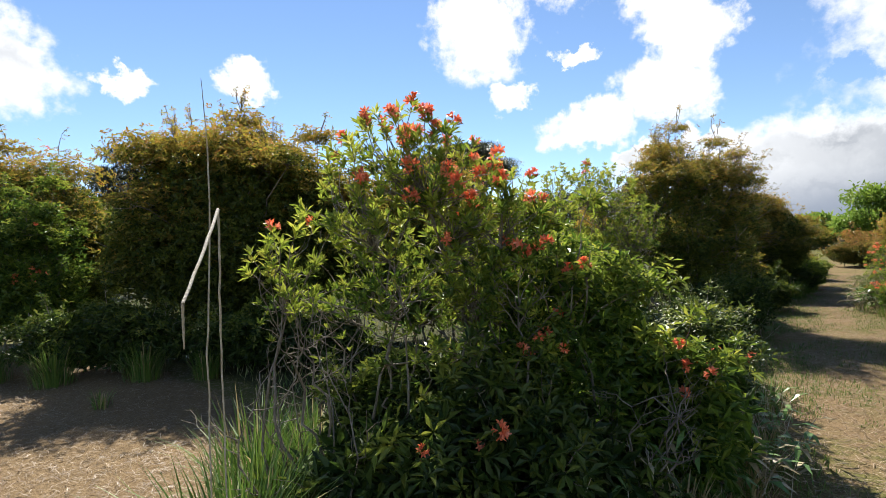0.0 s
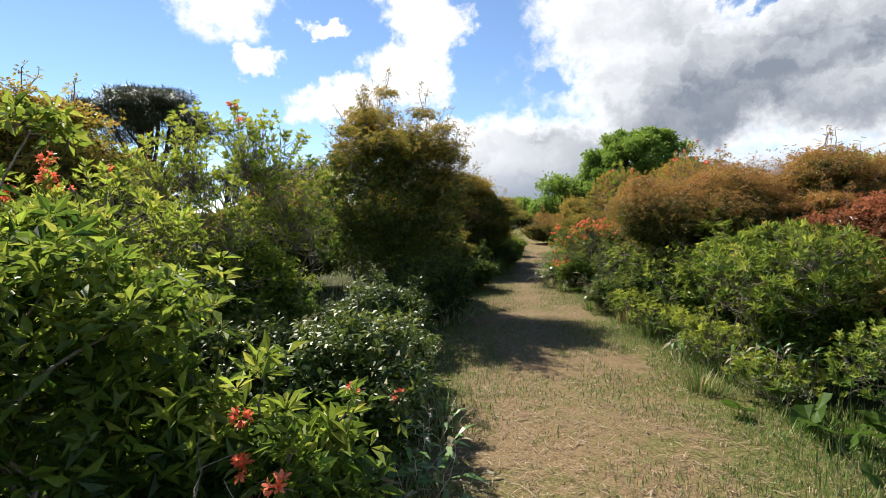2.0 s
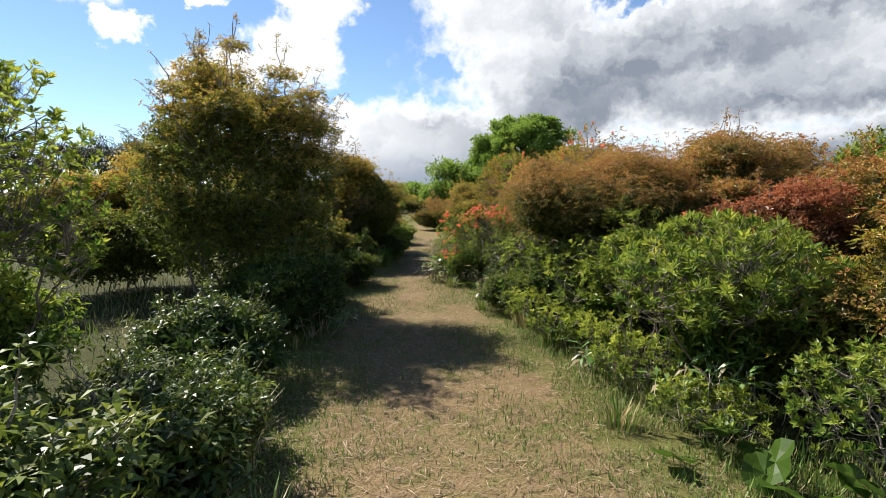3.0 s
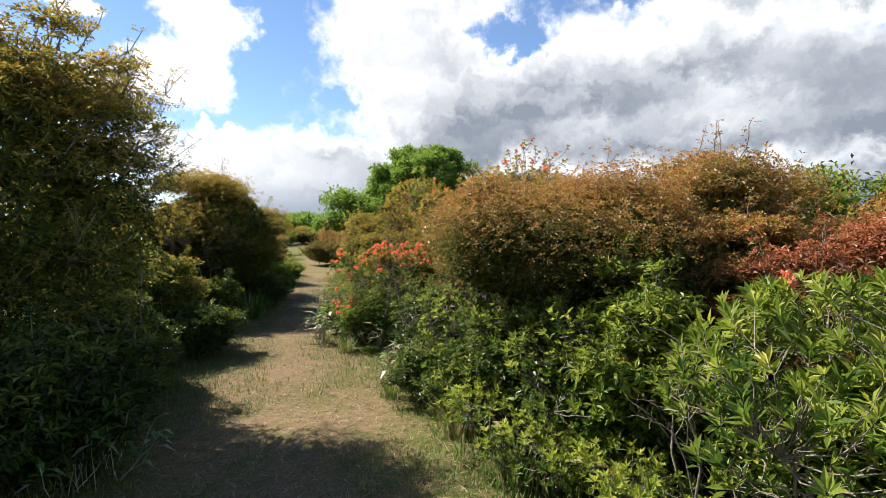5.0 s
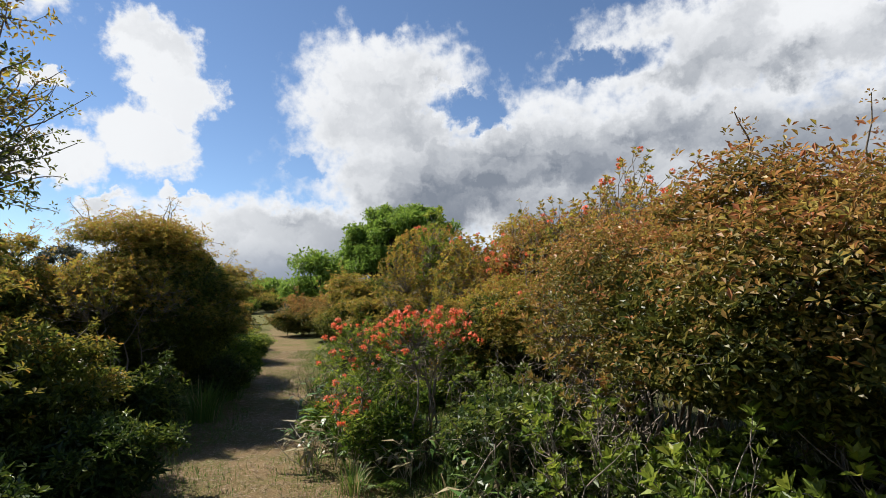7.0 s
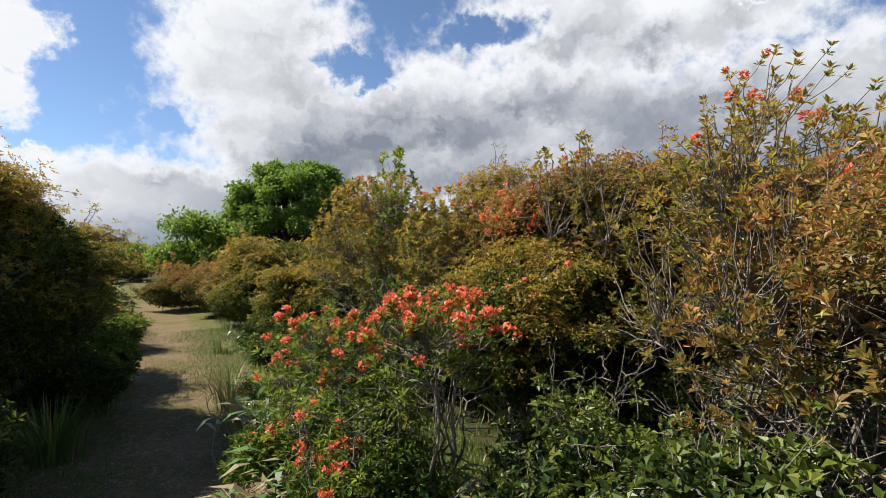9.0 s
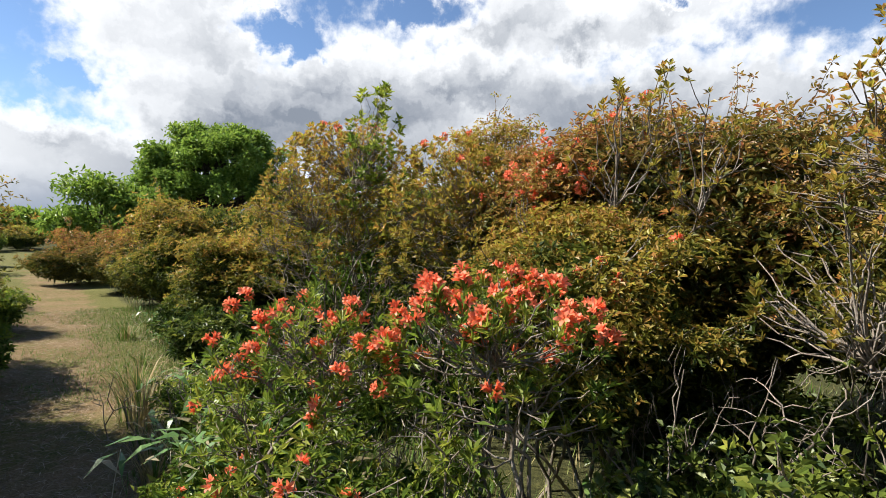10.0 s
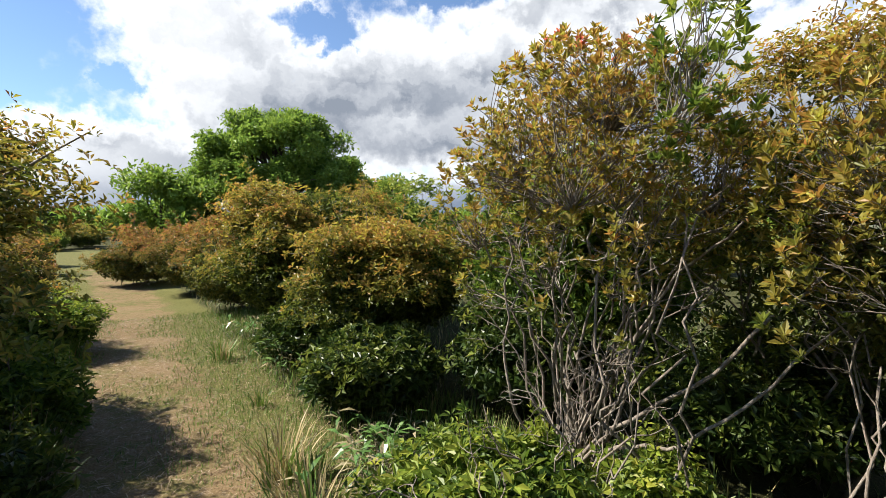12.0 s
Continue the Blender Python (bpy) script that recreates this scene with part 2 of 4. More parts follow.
def thing(name, place, label, category, group="", kind="", turn=0.0):
    ob = new(name)
    ob.matrix_basis = pose(*place, 0, 0, turn)
    ob.empty_display_size = 0.2
    return tagged(ob, label, category, group, kind)


def part(name, mesh, parent, label="", at=None):
    ob = new(name, mesh)
    ob.parent = parent
    if at is not None:
        ob.matrix_basis = at
    return tagged(ob, label)


def unit(v):
    return v / np.maximum(np.linalg.norm(v, axis=-1, keepdims=True), 1e-6)


def ball(rng, n):
    return unit(rng.normal(size=(n, 3)))


def leaves(base, axis, up, length, width, fold=0.25, droop=0.15):
    """Kite-shaped folded leaves: one bent quad each. Returns vertices and quads."""
    n = len(base)
    side = unit(np.cross(axis, up))
    nor = unit(np.cross(side, axis))
    length, width = np.broadcast_to(length, (n,))[:, None], np.broadcast_to(width, (n,))[:, None]
    mid = base + axis * length * 0.52 + nor * width * fold
    v = np.empty((n, 4, 3))
    v[:, 0] = base
    v[:, 1] = mid + side * width * 0.5
    v[:, 2] = base + axis * length - nor * length * droop
    v[:, 3] = mid - side * width * 0.5
    return v.reshape(-1, 3), np.arange(4 * n).reshape(n, 4)


def tubes(curves, sides=5):
    """Tapered tubes: each curve is (points, radii)."""
    vs, qs, k = [], [], 0
    ang = np.linspace(0, 2 * np.pi, sides, endpoint=False)
    for pts, rad in curves:
        pts = np.asarray(pts, dtype=float)
        tan = unit(np.gradient(pts, axis=0))
        ref = np.where(np.abs(tan[:, 2:3]) > 0.9, (1.0, 0, 0), (0, 0, 1.0))
        u = unit(np.cross(tan, ref))
        w = np.cross(tan, u)
        ring = pts[:, None] + np.asarray(rad)[:, None, None] * (np.cos(ang)[None, :, None] * u[:, None] + np.sin(ang)[None, :, None] * w[:, None])
        vs.append(ring.reshape(-1, 3))
        m = len(pts)
        i = np.arange(m - 1)[:, None] * sides
        j = np.arange(sides)[None]
        jn = (j + 1) % sides
        qs.append(np.stack([i + j, i + jn, i + sides + jn, i + sides + j], -1).reshape(-1, 4) + k)
        k += m * sides
    return np.concatenate(vs), np.concatenate(qs)


def bow(a, b, rng, n=6, sag=0.15, rise=0.0, rough=0.025):
    """A crooked line from a to b."""
    a, b = np.asarray(a, dtype=float), np.asarray(b, dtype=float)
    s = np.linspace(0, 1, n)[:, None]
    d = np.linalg.norm(b - a)
    p = a + (b - a) * s
    p += np.sin(s * np.pi) * rng.normal(size=3) * d * sag
    p[:, 2] += (np.sin(s * np.pi / 2) - s)[:, 0] * rise * d
    p[1:-1] += rng.normal(size=(n - 2, 3)) * d * rough
    return p


def ground_z(x, y):
    return 0.02 * np.sin(x * 1.3 + 0.4) * np.cos(y * 1.1) + 0.012 * np.sin(x * 3.1 + y * 2.3)
# ---- ground and path
MAIN = np.array([(-2.6, -4.0), (-0.6, -1.2), (1.2, 0.9), (2.7, 2.9), (3.85, 4.35), (4.95, 6.3), (6.45, 8.3), (7.6, 10.1), (9.25, 12.1), (11.95, 15.6), (14.3, 18.3), (17.7, 22.8), (23.0, 31.0), (34.0, 46.0)])
SIDE = np.array([(0.0, -0.5), (-1.6, 1.6), (-3.0, 3.4), (-5.0, 5.2), (-8.5, 7.2)])


def away(px, py, line):
    """Distance from points to a line of points."""
    best = np.full(np.shape(px), 1e9)
    for (ax, ay), (bx, by) in zip(line[:-1], line[1:]):
        dx, dy = bx - ax, by - ay
        s = np.clip(((px - ax) * dx + (py - ay) * dy) / (dx * dx + dy * dy), 0, 1)
        best = np.minimum(best, np.hypot(px - ax - s * dx, py - ay - s * dy))
    return best


def trod_at(px, py):
    half = np.where(px > 9.0, 1.3, 1.6)
    a = np.clip((half - away(px, py, MAIN)) / 0.8, 0, 1)
    b = np.clip((2.3 - away(px, py, SIDE)) / 0.7, 0, 1) * 1.35
    return np.maximum(a, b)


def spread(lo, hi, step, far):
    out = list(np.arange(lo, hi, step))
    d, v = step, hi
    while v < far:
        out.append(v)
        d *= 1.35
        v += d
    d, v = step, lo
    while v > -far:
        d *= 1.35
        v -= d
        out.insert(0, v)
    return np.array(out)


gx, gy = np.meshgrid(spread(-9, 17, 0.14, 2500), spread(-4, 24, 0.14, 2500), indexing="ij")
reach = np.hypot(gx - 6, gy - 8)
tr = trod_at(gx, gy)
gz = ground_z(gx, gy) * np.clip(30 / np.maximum(reach, 30), 0, 1) + np.clip(reach - 45, 0, None) * 0.022 * np.clip(1 - reach / 2200, 0, 1)
nx, ny = gx.shape
ids = np.arange(nx * ny).reshape(nx, ny)
quads = np.stack([ids[:-1, :-1], ids[1:, :-1], ids[1:, 1:], ids[:-1, 1:]], -1).reshape(-1, 4)
gm = mesh_of("ground", np.stack([gx, gy, gz], -1).reshape(-1, 3), quads, SOIL, None, True)
gm.attributes.new("trod", "FLOAT", "POINT").data.foreach_set("value", tr.ravel().astype(np.float32))
tagged(new("ground", gm), "dry straw-coloured grass path over dark soil", "ground", kind="structure")


def blades(rng, x, y, height, width, lean, age_shade, mat, name, label, flatten=0.0):
    n = len(x)
    base = np.stack([x, y, ground_z(x, y)], -1)
    ang = rng.uniform(0, 2 * np.pi, n)
    out = np.stack([np.cos(ang), np.sin(ang), np.zeros(n)], -1)
    axis = unit(out * lean[:, None] + np.array([0, 0, 1.0]) * (1 - flatten))
    if flatten >= 1:
        axis = unit(out + np.array([0, 0, 1.0]) * rng.uniform(-0.02, 0.22, n)[:, None])
        base[:, 2] += rng.uniform(0.003, 0.02, n)
    v, q = leaves(base, axis, ball(rng, n) * 0.3 + np.array([0, 0, 1.0]) if flatten >= 1 else out + 0.01, height, width, 0.1, 0.12)
    me = mesh_of(name, v, q, mat, np.repeat(age_shade, 4))
    return tagged(new(name, me), label, "grass", kind="stuff")


rng = np.random.default_rng(11)


def along(line, n, half, power=1.0):
    """Random places beside a line, within half a width of it."""
    seg = np.linalg.norm(np.diff(line, axis=0), axis=1)
    s = rng.uniform(0, seg.sum(), n)
    c = np.concatenate([[0], np.cumsum(seg)])
    i = np.clip(np.searchsorted(c, s) - 1, 0, len(seg) - 1)
    t = ((s - c[i]) / seg[i])[:, None]
    p = line[i] * (1 - t) + line[i + 1] * t
    d = unit(line[i + 1] - line[i])
    o = rng.uniform(-1, 1, n)
    o = np.sign(o) * np.abs(o) ** power * half
    return p[:, 0] - d[:, 1] * o, p[:, 1] + d[:, 0] * o


near = MAIN[1:11]
x, y = along(near, 65000, 1.7)
x2, y2 = along(SIDE, 46000, 2.2)
x, y = np.concatenate([x, x2]), np.concatenate([y, y2])
blades(rng, x, y, rng.uniform(0.03, 0.13, len(x)), rng.uniform(0.003, 0.007, len(x)), np.ones(len(x)), rng.uniform(0, 1, len(x)), STRAW, "straw_litter", "dry mown straw lying on the path", 1.0)
x, y = along(near, 150000, 1.9, 0.6)
keep = np.array([noise.noise((a * 0.9, b * 0.9, 3.0)) + 0.25 * noise.noise((a * 3, b * 3, 9.0)) for a, b in zip(x, y)]) + away(x, y, MAIN) * 0.4 > 0.05
x, y = x[keep], y[keep]
blades(rng, x, y, rng.uniform(0.02, 0.075, len(x)), rng.uniform(0.004, 0.007, len(x)), rng.uniform(0.3, 1.2, len(x)), rng.uniform(-1.0, 0.5, len(x)), GRASS, "short_grass", "short patchy green and yellow grass on the path")
x, y = along(near, 55000, 2.3, 0.35)
keep = away(x, y, MAIN) > 1.15
x, y = x[keep], y[keep]
blades(rng, x, y, rng.uniform(0.05, 0.17, len(x)), rng.uniform(0.005, 0.010, len(x)), rng.uniform(0.2, 0.9, len(x)), rng.uniform(-1.0, 0.75, len(x)), GRASS, "verge_grass", "longer green and dry grass along the path edge")


x, y = rng.uniform(-10, 18, 90000), rng.uniform(-4, 25, 90000)
keep = trod_at(x, y) < 0.1
x, y = x[keep], y[keep]
blades(rng, x, y, rng.uniform(0.06, 0.24, len(x)), rng.uniform(0.006, 0.014, len(x)), rng.uniform(0.3, 1.3, len(x)), rng.uniform(-1.0, 1.0, len(x)), GRASS, "heath_grass", "rough green and dry grass under the bushes")


# ---- plants
def flower_mesh(rng, n):
    """One truss of n funnel-shaped azalea flowers, each with five curled petals."""
    vs, qs, ages, k = [], [], [], 0
    for _ in range(n):
        ax = unit(ball(rng, 1)[0] * 0.85 + np.array([0, 0, 0.55]))
        u = unit(np.cross(ax, ball(rng, 1)[0]))
        w = np.cross(ax, u)
        s = rng.uniform(0.022, 0.030)
        o = ax * 0.012
        a0 = rng.uniform(0, 2)
        tone = rng.uniform(0, 1)
        for j in range(5):
            a = a0 + j * 2 * np.pi / 5
            out = np.cos(a) * u + np.sin(a) * w
            tang = -np.sin(a) * u + np.cos(a) * w
            rows = [(0.0, 0.06, 0.06), (0.5, 0.17, 0.2), (0.92, 0.5, 0.23), (1.12 + rng.uniform(-0.3, 0.1), 0.9, 0.10)]
            for up_, o_, w_ in rows:
                c = o + ax * up_ * s + out * o_ * s
                vs += [c - tang * w_ * s, c + tang * w_ * s]
                ages += [tone, tone]
            for r in range(3):
                b = k + r * 2
                qs.append((b, b + 1, b + 3, b + 2))
            k += 8
    return mesh_of("blossom", vs, qs, PETAL, ages, True)


frng = np.random.default_rng(5)
FLOWERS = [flower_mesh(frng, n) for n in (4, 5, 6, 7, 8, 6)]


def bush(name, x, y, rx, ry, h, mat, label, seed, leaf=(0.05, 0.022), dense=1.0, bottom=0.0, young=0.6, lobes=26, shoots=8, flowers=0, stem=0.012, group="azaleas beside the path", category="shrub", toward=None, bark=None, nstem=7, flat=0.62, flow_z=0.5, turn=0.0, whorl=5, fill=0.6, lobe_r=0.3, reach=1.0):
    """A many-stemmed shrub: crooked stems, twigs, leaf whorls in lobes, and flower trusses."""
    rng = np.random.default_rng(seed)
    z0 = float(ground_z(x, y))
    top = thing(name, (x, y, z0), label, category, group, turn=turn)
    zc = bottom + (h - bottom) * 0.42
    up_r, dn_r = h - zc, max(zc - bottom, 0.05)
    # lobes
    d = ball(rng, lobes)
    d[:, 2] = np.where(d[:, 2] < -0.35, -d[:, 2], d[:, 2])
    rad = np.stack([np.full(lobes, rx), np.full(lobes, ry), np.where(d[:, 2] > 0, up_r, dn_r)], -1)
    lr = rng.uniform(0.55, 1.45, lobes) * lobe_r * (rx + ry) / 2
    lc = d * (rad - lr[:, None] * np.array([0.75, 0.75, flat])) * rng.uniform(0.5, 1.18, (lobes, 1)) + np.array([0, 0, zc]) + rng.normal(size=(lobes, 3)) * 0.07 * rx
    # whorls on the lobes
    nw = (260 * dense * 4 * lr * lr * 3.14 * 0.75 * (0.05 * 0.022) / (leaf[0] * leaf[1])).astype(int) + 6
    owner = np.repeat(np.arange(lobes), nw)
    n = len(owner)
    wd = ball(rng, n)
    wd[:, 2] = np.where(wd[:, 2] < -0.2, np.abs(wd[:, 2]), wd[:, 2])
    out = rng.uniform(0.35, 1.15, n) + np.where(rng.uniform(size=n) < 0.16, rng.uniform(0.0, 0.55, n), 0.0)
    tip = lc[owner] + wd * lr[owner][:, None] * np.array([1, 1, flat]) * out[:, None]
    axis = unit(wd * 0.55 + rng.normal(size=(n, 3)) * 0.45 + np.array([0, 0, 0.75]))
    # filling leaves inside
    nf = int(n * fill)
    fd = ball(rng, nf)
    ft = fd * np.array([rx, ry, up_r * 0.9]) * rng.uniform(0.2, 0.85, (nf, 1)) ** 0.6
    ft[:, 2] = np.where(ft[:, 2] < 0, ft[:, 2] * dn_r / up_r, ft[:, 2]) + zc
    ft = ft[ft[:, 2] > 0.03]
    tip2, axis2 = np.concatenate([tip, ft]), np.concatenate([axis, unit(ball(rng, len(ft)) + np.array([0, 0, 0.4]))])
    # shoots that stick out of the crown
    curves = []
    for k in range(shoots * 3):
        i = rng.integers(lobes)
        long = k < shoots
        a = lc[i] + d[i] * lr[i] * 0.3 + np.array([0, 0, lr[i] * flat * 0.5])
        b = a + unit(d[i] * (0.6 if long else 1.1) + np.array([0, 0, 0.9]) + rng.normal(size=3) * 0.35) * (lr[i] * 0.6 + rng.uniform(0.06, 0.17 if long else 0.13) * (0.3 + 0.22 * h) * reach)
        p = bow(a, b, rng, 5, 0.06)
        curves.append((p, np.linspace(stem * 0.35, stem * 0.12, 5)))
        m = rng.integers(4, 9)
        s = rng.uniform(0.35, 1.0, m)
        tip2 = np.concatenate([tip2, a + (b - a) * s[:, None] + rng.normal(size=(m, 3)) * 0.03, b[None]])
        axis2 = np.concatenate([axis2, unit(rng.normal(size=(m + 1, 3)) * 0.6 + np.array([0, 0, 1.0]))])
    tip2[:, 2] = np.maximum(tip2[:, 2], 0.03)
    nn = len(tip2)
    # whorls to leaves
    u = unit(np.cross(axis2, ball(rng, nn)))
    w = np.cross(axis2, u)
    a = (np.arange(whorl) * 2 * np.pi / whorl)[None] + rng.uniform(0, 6.28, (nn, 1)) + rng.normal(size=(nn, whorl)) * 0.25
    tilt = rng.uniform(0.0, 0.9, (nn, whorl))
    la = np.cos(a)[..., None] * u[:, None] + np.sin(a)[..., None] * w[:, None] + axis2[:, None] * tilt[..., None]
    la = unit(la).reshape(-1, 3)
    base = np.repeat(tip2, whorl, 0) + la * 0.006
    size = rng.uniform(0.65, 1.25, len(base)) * np.repeat(np.where(np.arange(nn) < n, 1.0, np.where(np.arange(nn) < n + len(ft), 1.35, 0.72)), whorl)
    v, q = leaves(base, la, np.repeat(axis2, whorl, 0) + ball(rng, len(base)) * 0.35, leaf[0] * size, leaf[1] * size)
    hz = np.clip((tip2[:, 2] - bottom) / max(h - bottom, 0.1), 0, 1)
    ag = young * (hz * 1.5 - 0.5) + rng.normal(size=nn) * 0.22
    # young tips outside; filling leaves darkened in colour to paint the crown's inner shade
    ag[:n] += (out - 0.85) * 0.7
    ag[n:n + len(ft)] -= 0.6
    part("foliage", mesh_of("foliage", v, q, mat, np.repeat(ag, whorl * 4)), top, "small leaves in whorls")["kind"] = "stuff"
    # stems and twigs
    feet = rng.normal(size=(nstem, 3)) * np.array([rx, ry, 0]) * 0.16
    stems = []
    for i in range(nstem):
        t = lc[(i * lobes) // nstem % lobes]
        stems.append(bow(feet[i] - np.array([0, 0, 0.04]), np.array([t[0] * 0.55, t[1] * 0.55, max(t[2] * 0.75, 0.15)]), rng, 8, 0.12, 0.25, 0.035))
        me = mesh_of("stem", *tubes([(stems[-1], np.linspace(stem, stem * 0.5, 8))], 6), bark or BARK, None, True)
        part("stem", me, top)
    joints = np.concatenate(stems)
    joints = joints[joints[:, 2] > h * 0.12]
    for i in range(lobes):
        j = joints[np.argmin(np.linalg.norm(joints - lc[i], axis=1) + rng.uniform(0, 0.15, len(joints)) * rx)]
        curves.append((bow(j, lc[i], rng, 6, 0.1, 0.2), np.linspace(stem * 0.5, stem * 0.25, 6)))
        own = np.flatnonzero(owner == i)
        for k in rng.choice(own, min(10, len(own)), False):
            curves.append((bow(lc[i] + rng.normal(size=3) * 0.02, tip[k], rng, 4, 0.08), np.linspace(stem * 0.22, stem * 0.1, 4)))
    part("branchwork", mesh_of("branchwork", *tubes(curves, 4), bark or BARK, None, True), top)["kind"] = "stuff"
    # flowers
    if flowers:
        sc = hz[:n] + rng.uniform(0, 0.5, n) * (1 - flow_z)
        if toward is not None:
            td = unit(np.array([toward[0] - x, toward[1] - y, 0.6]))
            sc = sc * flow_z * 1.8 + (unit(tip - np.array([0, 0, zc])) @ td) * 0.9 + rng.uniform(0, 0.9, n)
        best = np.argsort(-sc)
        taken = []
        for k in best:
            p = tip[k] + axis[k] * 0.055
            if all(np.linalg.norm(p - o) > 0.08 for o in taken):
                taken.append(p)
                part("blossom", FLOWERS[len(taken) % len(FLOWERS)], top, "orange-red azalea blossom", Matrix.Translation(p) @ Euler(rng.uniform(0, 6.28, 3) * np.array([0.12, 0.12, 1])).to_matrix().to_4x4() @ Matrix.Scale(float(rng.uniform(0.65, 1.05)), 4))
            if len(taken) >= flowers:
                break
    return top


def forked_azalea(x, y, rx, ry, h, mat, label, seed, tips=150, flowers=40, leaf=(0.07, 0.022), low=0.35, nstem=9, stem=0.011, young=0.55, bloom=1.0, group="azaleas beside the path", pick=0.5, lean=(0.0, 0.0)):
    """An open azalea: forked stems that fan out from the foot, a rosette of upright leaves on every twig and trusses on the upper ones."""
    rng = np.random.default_rng(seed)
    top = thing("azalea_bush", (x, y, float(ground_z(x, y))), label, "shrub", group)
    r, a = np.sqrt(rng.uniform(0, 1, tips)), rng.uniform(0, 2 * np.pi, tips)
    roof = low + (1 - low) * np.sqrt(1 - 0.8 * r * r)
    end = np.stack([np.cos(a) * r * rx, np.sin(a) * r * ry, h * roof * (1 - (1 - low * 0.6) * rng.uniform(0, 1, tips) ** 1.6 * 0.6)], -1)
    end[:, 0] += lean[0] * end[:, 2] / h
    end[:, 1] += lean[1] * end[:, 2] / h
    mains = []
    for i in range(nstem):
        goal = end[rng.integers(tips)] * np.array([0.75, 0.75, 0.82])
        foot = rng.normal(size=3) * np.array([0.09, 0.07, 0])
        p = bow(foot - np.array([0, 0, 0.04]), goal, rng, 11, 0.09, 0.2, 0.022)
        mains.append(p)
        part("stem", mesh_of("stem", *tubes([(p, np.linspace(stem, stem * 0.4, 11))], 6), BARK, None, True), top)
    joints = np.concatenate([m[2:] for m in mains])
    curves, axis = [], np.empty((tips, 3))
    for i in range(tips):
        d = np.linalg.norm(joints - end[i], axis=1) + np.where(joints[:, 2] > end[i, 2] - 0.06, 0.6, 0.0) + rng.uniform(0, 0.08, len(joints))
        j = joints[np.argmin(d)]
        p = bow(j, end[i], rng, 7, 0.07, -0.15, 0.025)
        curves.append((p, np.linspace(stem * 0.36, stem * 0.17, 7)))
        axis[i] = unit(p[-1] - p[-2] + np.array([0, 0, 0.06]) + rng.normal(size=3) * 0.02)
        for _ in range(2):
            b = p[rng.integers(2, 5)]
            curves.append((bow(b, b + unit(p[-1] - p[0] + rng.normal(size=3) * 0.25) * rng.uniform(0.05, 0.13), rng, 4, 0.1), np.linspace(stem * 0.22, stem * 0.1, 4)))
    part("branchwork", mesh_of("branchwork", *tubes(curves, 4), BARK, None, True), top)["kind"] = "stuff"
    extra = np.array([c[0][-1] for c in curves if len(c[0]) == 4])
    base = np.concatenate([end, end - axis * 0.035, extra])
    ax = np.concatenate([axis, axis, unit(rng.normal(size=extra.shape) * 0.4 + np.array([0, 0, 1.0]))])
    k, n = 8, len(base)
    u = unit(np.cross(ax, ball(rng, n)))
    w = np.cross(ax, u)
    g = np.arange(k)[None] * 2 * np.pi / k + rng.uniform(0, 6.28, (n, 1)) + rng.normal(size=(n, k)) * 0.2
    tilt = rng.uniform(0.4, 2.1, (n, k))
    tilt[tips:2 * tips] -= 0.3
    la = unit(np.cos(g)[..., None] * u[:, None] + np.sin(g)[..., None] * w[:, None] + ax[:, None] * tilt[..., None]).reshape(-1, 3)
    size = rng.uniform(0.6, 1.2, n * k) * np.repeat(np.where(np.arange(n) < 2 * tips, 1.0, 0.7), k)
    v, q = leaves(np.repeat(base, k, 0) + la * 0.005, la, np.repeat(ax, k, 0) + ball(rng, n * k) * 0.3, leaf[0] * size, leaf[1] * size, 0.2, 0.1)
    ag = young * (base[:, 2] / h * 1.4 - 0.4) + rng.normal(size=n) * 0.25
    part("foliage", mesh_of("foliage", v, q, mat, np.repeat(ag, k * 4)), top, "rosettes of narrow leaves")["kind"] = "stuff"
    order = np.argsort(-(end[:, 2] / h + rng.uniform(0, pick, tips)))
    for i, k in enumerate(order[:flowers]):
        at = end[k] + axis[k] * 0.035
        part("blossom", FLOWERS[i % len(FLOWERS)], top, "orange-red azalea blossom", Matrix.Translation(at) @ Euler(rng.uniform(-0.4, 0.4, 3) + np.array([0, 0, i * 1.7])).to_matrix().to_4x4() @ Matrix.Scale(float(rng.uniform(0.8, 1.25) * bloom), 4))
    return top


FINE = (0.035, 0.015)
AZ = "azalea_bush"
LBL_DOME = "dense domed azalea bush with yellow-green and rusty young leaves"
LBL_RUST = "broad azalea bush with orange-brown young leaves on top"
LBL_GREEN = "leafy green azalea bush with whorled fresh leaves"
LBL_FLOWER = "azalea bush in full orange-red bloom beside the path"
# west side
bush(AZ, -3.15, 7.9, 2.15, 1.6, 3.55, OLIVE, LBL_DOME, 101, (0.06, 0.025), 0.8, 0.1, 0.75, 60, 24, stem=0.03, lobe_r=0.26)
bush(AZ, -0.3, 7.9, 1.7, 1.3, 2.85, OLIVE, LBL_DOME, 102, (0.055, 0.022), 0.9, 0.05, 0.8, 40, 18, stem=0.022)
bush(AZ, -7.2, 9.0, 1.8, 1.5, 3.3, OLIVE, LBL_DOME, 103, (0.06, 0.025), 0.7, 0.05, 0.7, 40, 12, stem=0.025, flowers=6, toward=(0, 0))
bush(AZ, -6.1, 7.4, 0.9, 0.8, 2.7, GREEN, "green azalea bush with a few orange-red flowers", 104, (0.06, 0.025), 0.8, 0.0, 0.3, 24, 8, flowers=10, toward=(0, 0))
bush("undergrowth_shrub", -4.3, 6.4, 1.3, 0.5, 0.85, DEEP, "low dark green undergrowth at the foot of the azaleas", 105, (0.07, 0.026), 0.7, 0.0, 0.2, 24, 4, group="undergrowth")
